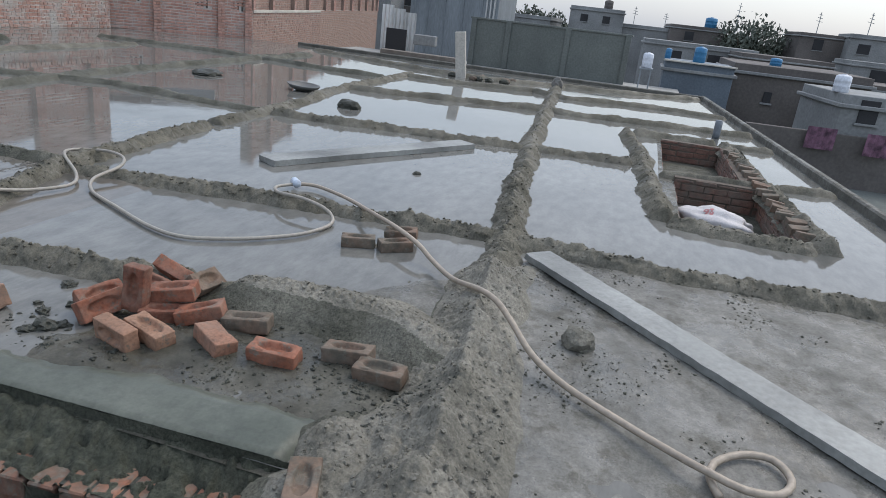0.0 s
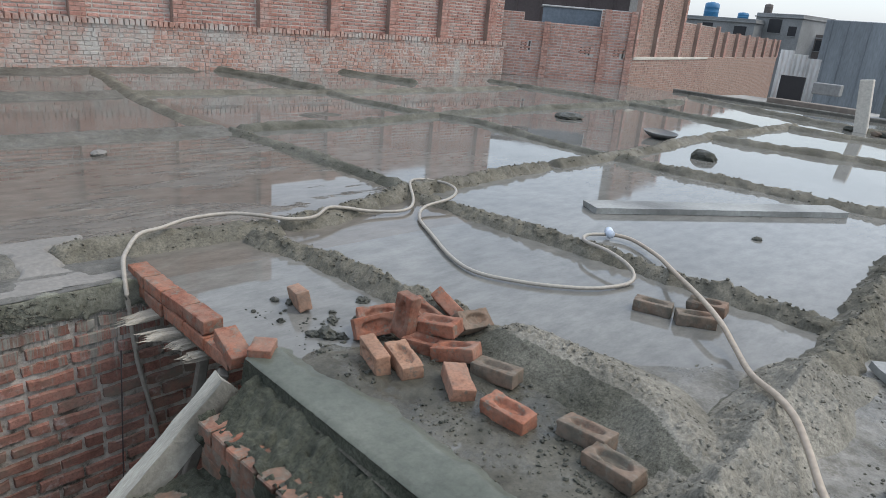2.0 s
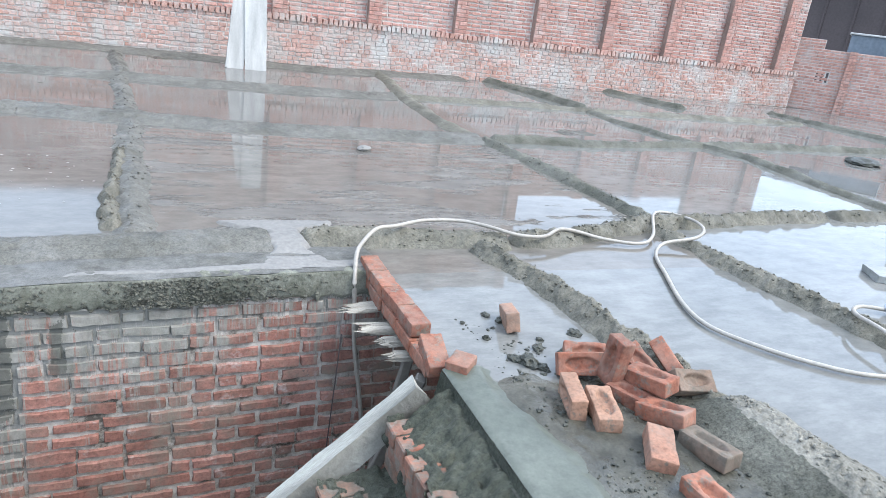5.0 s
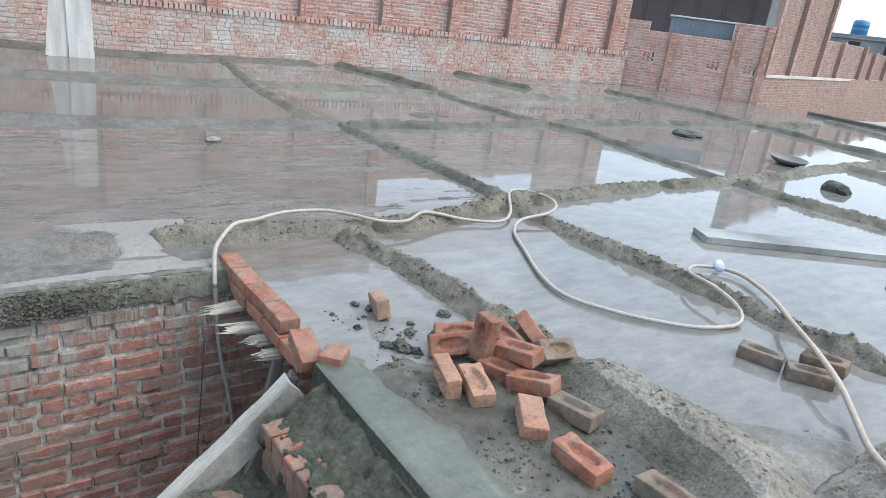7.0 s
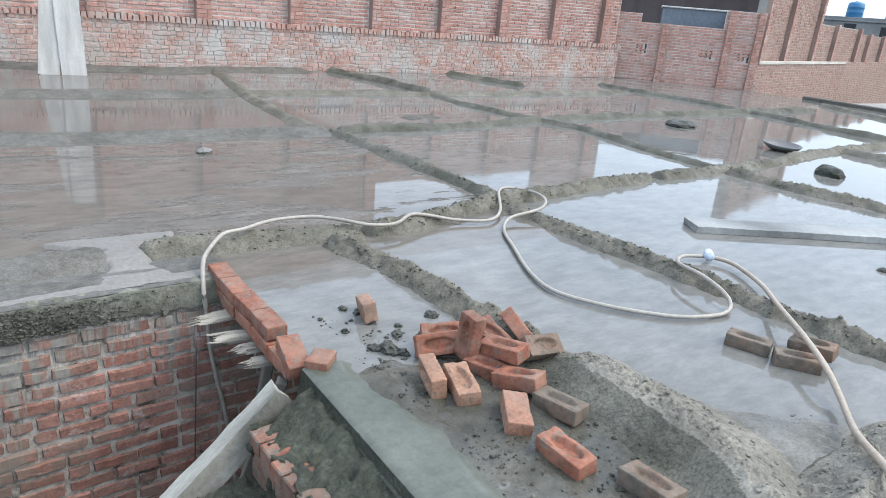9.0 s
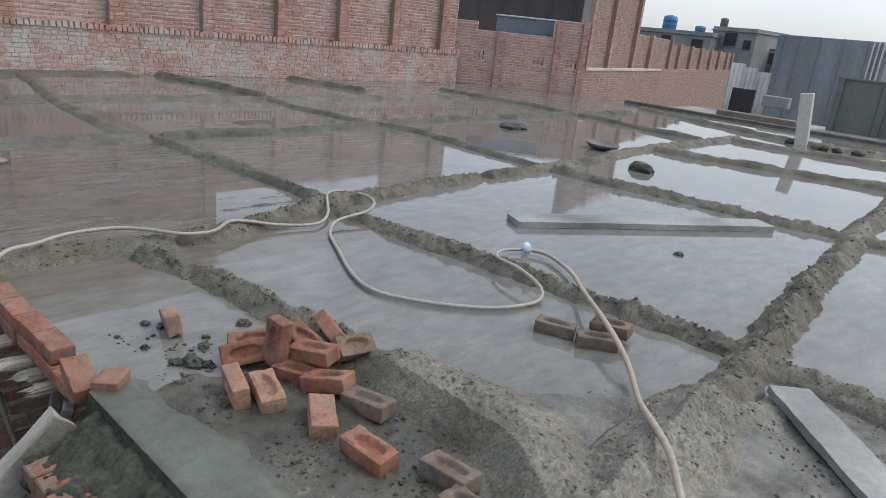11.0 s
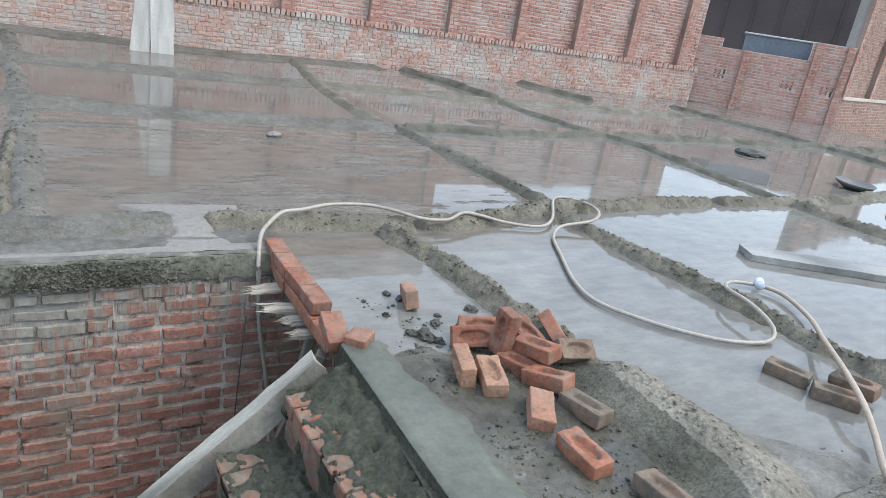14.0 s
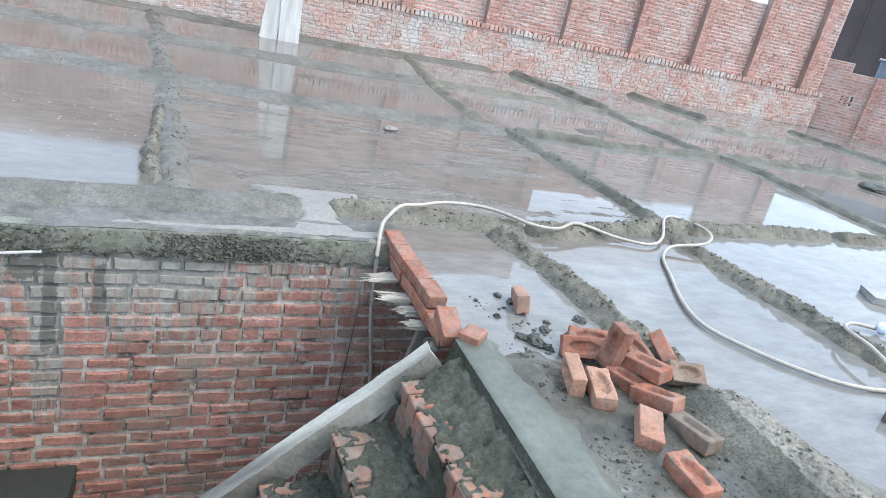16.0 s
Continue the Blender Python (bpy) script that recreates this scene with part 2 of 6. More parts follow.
def slurry(m, amount):
    """Mask of cement slurry that ran down from the slab edge: a broad streaked zone and two full columns."""
    run = m.noise(17.0, 6, 0.78, stretch=(1.9, 1, 0.07), offset=2.0)
    blot = m.noise(3.2, 6, 0.7, stretch=(1, 1, 0.7), offset=6.0)
    sep = m.n.new("ShaderNodeSeparateXYZ")
    m.l.new(m.geo.outputs["Position"], sep.inputs[0])
    x, z = sep.outputs["X"], sep.outputs["Z"]

    def ease(sock, a, b, c, d):
        r = m.n.new("ShaderNodeMapRange")
        r.interpolation_type = "SMOOTHSTEP"
        for k, v in enumerate((a, b, c, d)):
            r.inputs[k + 1].default_value = v
        m.l.new(sock, r.inputs[0])
        return r.outputs[0]
    top = ease(z, -0.75, -0.12, -0.06, 0.12)
    zone = m.math("MULTIPLY", ease(m.math("ABSOLUTE", m.math("ADD", x, 1.32)), 0.20, 0.62, 0.135, 0.0), ease(z, -1.25, -0.5, 0.0, 1.0))
    col1 = m.math("MULTIPLY", ease(m.math("ABSOLUTE", m.math("ADD", x, 1.86)), 0.05, 0.12, 0.26, 0.0), ease(z, -1.45, -1.0, 0.0, 1.0))
    col2 = m.math("MULTIPLY", ease(m.math("ABSOLUTE", m.math("ADD", x, 2.44)), 0.06, 0.13, 0.26, 0.0), ease(z, -1.45, -1.0, 0.0, 1.0))
    col3 = ease(m.math("ABSOLUTE", m.math("ADD", x, 0.24)), 0.015, 0.04, 0.10, 0.0)
    total = m.math("ADD", m.math("MULTIPLY", run, 0.84), m.math("MULTIPLY", blot, 0.16))
    for extra in (top, zone, col1, col2, col3):
        total = m.math("ADD", total, extra)
    return m.ramp(total, [(0.665 - 0.06 * amount, 0.0), (0.74 - 0.06 * amount, 0.88)])


def wet_run(m):
    """Mask of two ragged dark wet stains below the slab edge."""
    rag = m.noise(11, 6, 0.75, stretch=(1, 1, 0.6), offset=8.1)
    sep = m.n.new("ShaderNodeSeparateXYZ")
    m.l.new(m.geo.outputs["Position"], sep.inputs[0])
    x, z = sep.outputs["X"], sep.outputs["Z"]
    out = 0.0
    for cx, half, zc, tall in ((-1.84, 0.035, -0.40, 0.30), (-2.46, 0.10, -0.48, 0.30), (-2.38, 0.17, -0.25, 0.10), (-1.60, 0.03, -0.33, 0.15), (-1.95, 0.10, -0.21, 0.06), (-2.26, 0.03, -0.34, 0.16)):
        dx = m.math("DIVIDE", m.math("ABSOLUTE", m.math("SUBTRACT", x, cx)), half)
        dz = m.math("DIVIDE", m.math("ABSOLUTE", m.math("SUBTRACT", z, zc)), tall)
        far = m.math("MAXIMUM", dx, dz)
        out = m.math("MAXIMUM", out, m.math("SUBTRACT", 1.6, far))
    ragged = m.math("ADD", m.math("MAXIMUM", out, 0.0), m.math("MULTIPLY", m.math("SUBTRACT", rag, 0.5), 3.4))
    return m.ramp(ragged, [(0.50, 0.0), (0.66, 0.8)])


def brick_mat(name, reds, grime=0.35, grime_col=(0.27, 0.265, 0.245), objects=True, lime=0.2, drip=0.0, smear=False, mud=0.0):
    m = Mat(name, 0.85)
    if objects:
        info = m.n.new("ShaderNodeObjectInfo")
        rnd = info.outputs["Random"]
    else:
        rnd = m.geo.outputs["Random Per Island"]
    base = m.ramp(rnd, [(k / (len(reds) - 1), c) for k, c in enumerate(reds)])
    mottle = m.ramp(m.noise(14, 4, 0.65), [(0.3, 0.65), (0.7, 1.2)])
    c = m.mix(1.0, base, mottle, "MULTIPLY")
    pit = m.ramp(m.noise(60, 2, 0.6), [(0.3, 0.7), (0.55, 1.05)])
    c = m.mix(1.0, c, pit, "MULTIPLY")
    g = m.ramp(m.noise(2.3, 6, 0.72, offset=1.7), [(0.62 - 0.5 * grime, 0.0), (0.85 - 0.5 * grime, 1.0)])
    c = m.mix(g, c, grime_col)
    if mud:
        spots = m.ramp(m.noise(17, 7, 0.75, offset=3.3), [(0.64 - 0.2 * mud, 0.0), (0.70 - 0.2 * mud, 0.85)])
        c = m.mix(spots, c, m.ramp(m.noise(40, 3, 0.6), [(0.3, (0.075, 0.07, 0.055)), (0.7, (0.17, 0.155, 0.125))]))
        dust = m.ramp(m.noise(8, 5, 0.7, offset=6.1), [(0.42, 0.0), (0.68, 0.38)])
        c = m.mix(dust, c, (0.34, 0.24, 0.18))
    if smear:
        sm = m.ramp(m.noise(0.9, 7, 0.72, stretch=(1, 1, 0.7), offset=8.8), [(0.52, 0.0), (0.62, 0.9)])
        c = m.mix(sm, c, m.ramp(m.noise(6, 4, 0.7), [(0.3, (0.36, 0.355, 0.33)), (0.7, (0.50, 0.49, 0.46))]))
    w = m.ramp(m.noise(7, 4, 0.7, offset=4.4), [(0.72 - 0.25 * lime, 0.0), (0.86 - 0.25 * lime, 0.7)])
    c = m.mix(w, c, (0.5, 0.46, 0.43))
    if drip:
        c = m.mix(slurry(m, drip), c, m.ramp(m.noise(12, 5, 0.75, stretch=(1, 1, 0.5)), [(0.3, (0.14, 0.148, 0.122)), (0.7, (0.33, 0.33, 0.29))]))
        c = m.mix(wet_run(m), c, m.ramp(m.noise(20, 4, 0.7), [(0.3, (0.055, 0.056, 0.045)), (0.7, (0.11, 0.108, 0.09))]))
    m.color(c)
    m.bump(m.noise(45, 4, 0.7), 0.5, 0.006)
    return m.mat


REDS = [(0.23, 0.080, 0.044), (0.29, 0.107, 0.060), (0.19, 0.068, 0.040), (0.32, 0.133, 0.076)]
BRICK = brick_mat("loose_red_brick", REDS, 0.22, (0.15, 0.115, 0.09), lime=0.03, mud=0.46)
BRICK_PALE = brick_mat("pale_orange_brick", [(0.31, 0.175, 0.11), (0.27, 0.125, 0.08)], 0.25, (0.16, 0.13, 0.105), lime=0.08, mud=0.32)
BRICK_MUD = brick_mat("mud_coated_brick", [(0.19, 0.105, 0.068), (0.16, 0.105, 0.07)], 0.55, (0.095, 0.085, 0.065), lime=0.0, mud=0.55)
BRICK_STEP = brick_mat("mortar_smeared_brick", [(0.27, 0.10, 0.056), (0.20, 0.076, 0.045), (0.31, 0.135, 0.076)], 0.42, (0.080, 0.080, 0.062), lime=0.0, mud=0.7)
BRICK_SHAFT = brick_mat("muddy_shaft_brick", [(0.20, 0.10, 0.072), (0.16, 0.085, 0.065), (0.23, 0.125, 0.09)], 0.35, (0.13, 0.115, 0.095), False, 0.05)
BRICK_WELL = brick_mat("stairwell_brick", [(0.295, 0.134, 0.097), (0.36, 0.183, 0.141), (0.22, 0.098, 0.071), (0.32, 0.172, 0.131)], 0.28, (0.19, 0.165, 0.13), lime=0.5, drip=1.35)
BRICK_FAR = brick_mat("weathered_wall_brick", [(0.40, 0.205, 0.16), (0.47, 0.255, 0.205), (0.35, 0.175, 0.138), (0.51, 0.30, 0.25)], 0.24, (0.42, 0.385, 0.35), False, 0.34)
BRICK_EAST = brick_mat("pinkish_vented_brick", [(0.50, 0.27, 0.205), (0.56, 0.32, 0.25), (0.44, 0.23, 0.175), (0.58, 0.37, 0.30)], 0.2, (0.46, 0.40, 0.36), False, 0.3)
BRICK_RUBBLE = brick_mat("rough_header_brick", [(0.43, 0.24, 0.185), (0.50, 0.305, 0.245), (0.38, 0.21, 0.16), (0.55, 0.37, 0.31)], 0.34, (0.40, 0.385, 0.35), False, 0.5, smear=True)
BRICK_END = brick_mat("brown_wall_brick", [(0.29, 0.18, 0.14), (0.35, 0.22, 0.175), (0.25, 0.155, 0.12)], 0.2, (0.34, 0.28, 0.23), False, 0.12)
BRICK_PALE_END = brick_mat("orange_brown_brick", [(0.34, 0.225, 0.175), (0.38, 0.25, 0.195), (0.30, 0.20, 0.155)], 0.1, (0.36, 0.28, 0.22), False, 0.1)


def joint_well():
    m = Mat("slurried_mortar_joint", 0.9)
    base = m.ramp(m.noise(6.5, 6, 0.75), [(0.36, (0.09, 0.078, 0.062)), (0.44, (0.29, 0.26, 0.22)), (0.60, (0.53, 0.485, 0.43))])
    c = m.mix(wet_run(m), m.mix(slurry(m, 1.0), base, (0.2, 0.2, 0.18)), (0.08, 0.08, 0.066))
    m.color(c)
    m.bump(m.noise(40, 4, 0.7), 0.6, 0.01)
    return m.mat


PIER_CORE = plain("recessed_dark_joint", (0.30, 0.22, 0.18), 0.9, var=0.25, scale=8, bump=0.3)
JOINT_SHAFT = plain("muddy_shaft_joint", (0.12, 0.095, 0.075), 0.9, var=0.3, scale=8, bump=0.3)
JOINT_RUBBLE = plain("smeared_rubble_mortar", (0.46, 0.415, 0.375), 0.9, var=0.3, scale=6, bump=0.4)
JOINT_WELL = joint_well()
JOINT = plain("lime_mortar_joint", (0.50, 0.455, 0.41), 0.9, var=0.25, scale=8, bump=0.4)
JOINT_GREY = plain("grey_mortar_joint", (0.33, 0.315, 0.285), 0.9, var=0.3, scale=8, bump=0.4)
RENDER_GREY = plain("grey_cement_render", (0.30, 0.295, 0.275), 0.85, var=0.3, scale=5, bump=0.3)
RENDER_ROUGH = plain("rough_pale_cement_render", (0.44, 0.445, 0.435), 0.85, var=0.35, scale=4, bump=0.9)
# far walls, houses and steel carry distance haze in their lighter base colours
WALL_DARK = plain("dark_grey_render", (0.135, 0.148, 0.135), 0.85, var=0.25, scale=3, bump=0.2)
WALL_BLUE = plain("slate_blue_paint", (0.135, 0.165, 0.195), 0.7, var=0.2, scale=3, bump=0.1)
HOUSE_GREY = plain("pale_cement_house", (0.24, 0.245, 0.24), 0.85, var=0.25, scale=2, bump=0.15)
HOUSE_DARK = plain("dark_old_brick_house", (0.13, 0.115, 0.105), 0.9, var=0.3, scale=2, bump=0.15)
HOLE_DARK = plain("dark_opening", (0.03, 0.03, 0.032), 0.8, var=0.2)
STEEL = plain("dark_painted_steel_sheet", (0.23, 0.255, 0.27), 0.6, 0.1, var=0.3, scale=2, bump=0.05, stretch=(1, 1, 0.2))
STEEL_BROWN = plain("brown_steel_sheet", (0.075, 0.058, 0.055), 0.6, 0.2, var=0.25, scale=2, bump=0.05)
ZINC = plain("pale_corrugated_sheet", (0.55, 0.55, 0.53), 0.55, 0.2, var=0.25, scale=3, bump=0.05, stretch=(1, 1, 0.2))
WOOD_WHITE = plain("whitewashed_timber", (0.50, 0.49, 0.46), 0.8, var=0.2, scale=8, bump=0.5, stretch=(6, 6, 1))
WOOD = plain("cement_splashed_timber", (0.34, 0.325, 0.295), 0.8, var=0.3, scale=10, bump=0.5, stretch=(6, 6, 1))
WOOD_OLD = plain("grey_weathered_board", (0.28, 0.27, 0.23), 0.8, var=0.6, scale=8, bump=0.5, stretch=(1, 5, 1))
WOOD_SPLIT = plain("split_pale_timber", (0.34, 0.31, 0.255), 0.85, var=0.35, scale=14, bump=0.6, stretch=(1, 7, 3))
WOOD_DARK = plain("damp_timber_prop", (0.16, 0.145, 0.12), 0.8, var=0.35, scale=8, bump=0.4)
CEMBOARD = plain("cement_coated_plank", (0.25, 0.255, 0.24), 0.5, var=0.5, scale=7, bump=0.3)
CONCRETE = plain("pale_precast_concrete", (0.52, 0.49, 0.43), 0.8, var=0.2, scale=5, bump=0.25)
HOSE = plain("cream_rubber_hose", (0.33, 0.30, 0.255), 0.45, var=0.14, scale=9, bump=0.08)
HOSE_DIRTY = plain("muddy_rubber_hose", (0.36, 0.30, 0.235), 0.5, var=0.2, scale=9, bump=0.1)
TANK_BLUE = plain("blue_plastic_tank", (0.03, 0.17, 0.33), 0.45, var=0.15, scale=3, bump=0.02)
TANK_WHITE = plain("white_plastic_tank", (0.62, 0.65, 0.70), 0.45, var=0.08, scale=3, bump=0.02)
BAG = plain("white_woven_sack", (0.58, 0.55, 0.54), 0.7, var=0.1, scale=20, bump=0.3)
BAG_RED = plain("red_sack_print", (0.55, 0.24, 0.23), 0.7, var=0.15, scale=20, bump=0.3)
CLEAR = plain("translucent_plastic_cap", (0.55, 0.62, 0.72), 0.2, var=0.05)
IRON = plain("dull_steel_pan", (0.14, 0.14, 0.135), 0.45, 0.5, var=0.25, scale=15, bump=0.1)
# leaf green paled to hold the haze of distance
FOLIAGE = plain("haze_paled_tree_leaves", (0.095, 0.11, 0.085), 0.7, var=0.35, scale=6, bump=0.1)
BARK = plain("bark", (0.09, 0.075, 0.06), 0.9)
BUFF = plain("buff_old_plaster", (0.19, 0.165, 0.14), 0.9, var=0.25, scale=2)
# near black: the shade down in the stairwell is put into this colour
WELL_SHADE = plain("shade_dark_cement", (0.024, 0.025, 0.020), 0.8, var=0.3, scale=4, bump=0.2)
PINK = plain("magenta_patterned_cloth", (0.17, 0.085, 0.125), 0.8, var=0.8, scale=22, bump=0.1)
GROUND = plain("dusty_town_ground", (0.11, 0.105, 0.095), 0.95, var=0.3, scale=1, bump=0.3)
PIPE = plain("grey_plastic_pipe", (0.17, 0.19, 0.21), 0.5, var=0.1)
LIME = plain("pinkish_dry_lime_patch", (0.20, 0.19, 0.172), 0.85, var=0.15, scale=9, bump=0.3)

# ---------------- roof slab ----------------
NOTCH = (-0.01, 0.10, -2.50, -1.20)
HOLES = [(-3.3, 0.09, -2.50, 0.0), (4.48, 6.42, -4.92, -3.98), (6.82, 9.25, -4.72, -3.86)]


def wall_line(x):
    """y of the long wall's face at x."""
    return 11.2 + 0.025 * x


def kerb_line(x):
    """y of the kerb along the open roof edge."""
    return -6.40 + 0.0763 * x


def well_line(x):
    """y of the stairwell's brick face at x."""
    return 0.06 + 0.07 * x


def slab_height(x, y):
    n1, n2 = fbm(x, y, 1.6, 4, 3), fbm(x, y, 0.22, 3, 8)
    h = -0.022 + 0.012 * n1 + 0.003 * n2
    # the drier bay beside the long board
    dry = smooth(-2.78, -3.02, y) * smooth(3.1, 2.75, x)
    fine = np.maximum(fbm(x, y, 0.05, 3, 71), -0.1)
    patch = smooth(0.0, 0.5, fbm(x, y, 0.6, 3, 77))
    h = h + dry * (0.036 + 0.008 * n2 + 0.010 * n1 + 0.009 * fine * patch)
    # silted near end of the hose bay
    silt = smooth(0.10, -0.45, y + 1.5 + 0.95 * (x - 1.3) + 0.12 * fbm(x, y, 0.4, 3, 22)) * smooth(1.1, 1.35, x) * smooth(3.0, 2.7, x) * smooth(-3.2, -2.9, y)
    h = h + silt * (0.022 + 0.012 * fbm(x, y, 0.5, 3, 21) + 0.006 * fine * patch)
    # muddy end of the bay by the stair
    mud = smooth(-1.0, -1.35, y + 0.25 * fbm(x, y, 0.5, 2, 44)) * smooth(0.2, 0.34, x) * smooth(1.3, 1.1, x) * smooth(-2.9, -2.6, y)
    h = h + mud * (0.035 + 0.019 * fbm(x, y, 0.35, 3, 33) + 0.010 * fine)
    # landing on which one stands, behind the stair
    h = h + smooth(-2.55, -2.8, y) * smooth(0.3, 0.0, x) * 0.05
    # coping along the stairwell
    h = h + smooth(0.45, 0.3, y) * smooth(0.25, 0.0, x) * smooth(-0.5, -0.05, y) * 0.042
    # silt islands in the far bays
    isl = smooth(0.12, 0.5, fbm(x, y, 1.3, 4, 51)) * smooth(0.8, 1.5, y) * smooth(9.0, 6.0, x)
    return h + isl * 0.021


def axis(stops, spans):
    """Grid lines: spans of (from, to, step), and lines forced at the stops."""
    out = set()
    for a, b, st in spans:
        n = max(1, int(round((b - a) / st)))
        out.update(round(a + (b - a) * k / n, 4) for k in range(n + 1))
    for s in stops:
        near = [o for o in out if abs(o - s) < 0.02]
        for o in near:
            out.discard(o)
        out.add(round(s, 4))
    return np.array(sorted(out))


def build_slab():
    xs = axis([h for q in HOLES + [NOTCH] for h in q[:2] if h > -6.9], [(-7.2, -0.4, 0.08), (-0.4, 0.0, 0.03), (0.0, 3.0, 0.0135), (3.0, 7.5, 0.06), (7.5, 18.3, 0.16)])
    ys = axis([h for q in HOLES + [NOTCH] for h in q[2:]], [(-6.6, -5.2, 0.1), (-5.2, -4.6, 0.04), (-4.6, -1.0, 0.0135), (-1.0, 0.6, 0.03), (0.6, 5, 0.07), (5, 11.8, 0.16)])
    gx, gy = np.meshgrid(xs, ys)
    gz = slab_height(gx, gy)
    keep = np.ones((len(ys) - 1, len(xs) - 1), bool)
    cx, cy = (xs[1:] + xs[:-1]) / 2, (ys[1:] + ys[:-1]) / 2
    for a, b, c, d in HOLES + [NOTCH]:
        keep &= ~((cx[None, :] > a) & (cx[None, :] < b) & (cy[:, None] > c) & (cy[:, None] < d))
    keep &= (cy[:, None] > kerb_line(cx)[None, :])
    keep &= ~((cx[None, :] < 0.09) & (cx[None, :] > -3.3) & (cy[:, None] > -2.5) & (cy[:, None] < well_line(cx)[None, :] + 0.04))
    w = len(xs)
    jj, ii = np.nonzero(keep)
    faces = np.stack([jj * w + ii, jj * w + ii + 1, (jj + 1) * w + ii + 1, (jj + 1) * w + ii], 1)
    me = mesh_from("roof_slab", np.stack([gx, gy, gz], -1).reshape(-1, 3).tolist(), faces.tolist(), MUD, True)
    me.materials.append(SILT)
    mx, my = cx[ii], cy[jj]
    pale = (((mx < 2.92) & (my < -2.88)) | ((mx > 1.25) & (mx < 2.95) & (my + 1.55 + 0.95 * (mx - 1.3) + 0.25 * fbm(mx, my, 0.4, 3, 22) < 0))) & (mx > 0.0)
    me.polygons.foreach_set("material_index", pale.astype(np.int32))
    slab = link("floor", me)
    tagged(slab, "wet grey cement roof slab with shallow ponds and silt", "floor", kind="structure")
    # thickness under the slab, in blocks round the openings
    bm = bmesh.new()
    for a, b, c, d in ((-7.2, 18.25, 0.12, 11.7), (0.30, 4.3, -6.0, 0.12), (-7.2, 0.02, -6.6, -2.56), (-7.2, -3.35, -2.56, 0.12), (4.3, 18.25, -3.7, 0.12), (4.3, 9.4, -5.6, -5.1), (9.4, 18.25, -5.0, -3.7)):
        add_box(bm, ((a + b) / 2, (c + d) / 2, -0.135), (b - a, d - c, 0.14))
    body = part("slab_body", bm, RENDER_GREY, slab)
    return slab


build_slab()


def build_water():
    """One still sheet in each run of bays; mud shows where it stands higher."""
    spans = [(-5.4, -1.4, 0.62, 11.0, WATER_CLEAR), (-1.4, 2.75, 0.62, 4.3, WATER_RIPPLED), (0.05, 2.75, 0.05, 0.62, WATER_BROWN), (-1.4, 2.75, 4.3, 11.1, WATER_CLEAR), (2.75, 18.0, 0.05, 11.2, WATER), (0.115, 9.6, -1.28, 0.05, WATER),
             (0.13, 9.6, -2.66, -1.28, WATER), (0.05, 9.6, -3.8, -2.66, WATER), (0.05, 4.4, None, -3.8, WATER), (4.4, 9.6, None, -5.05, WATER), (9.6, 18.0, None, 0.05, WATER)]
    for a, b, c, d, mat in spans:
        low = [(a, kerb_line(a) + 0.03, 0), (b, kerb_line(b) + 0.03, 0)] if c is None else [(a, c, 0), (b, c, 0)]
        ob = link("water", mesh_from("water", low + [(b, d, 0), (a, d, 0)], [(0, 1, 2, 3)], mat))
        tagged(ob, "shallow still curing water ponded on the roof", "water", kind="structure")


build_water()


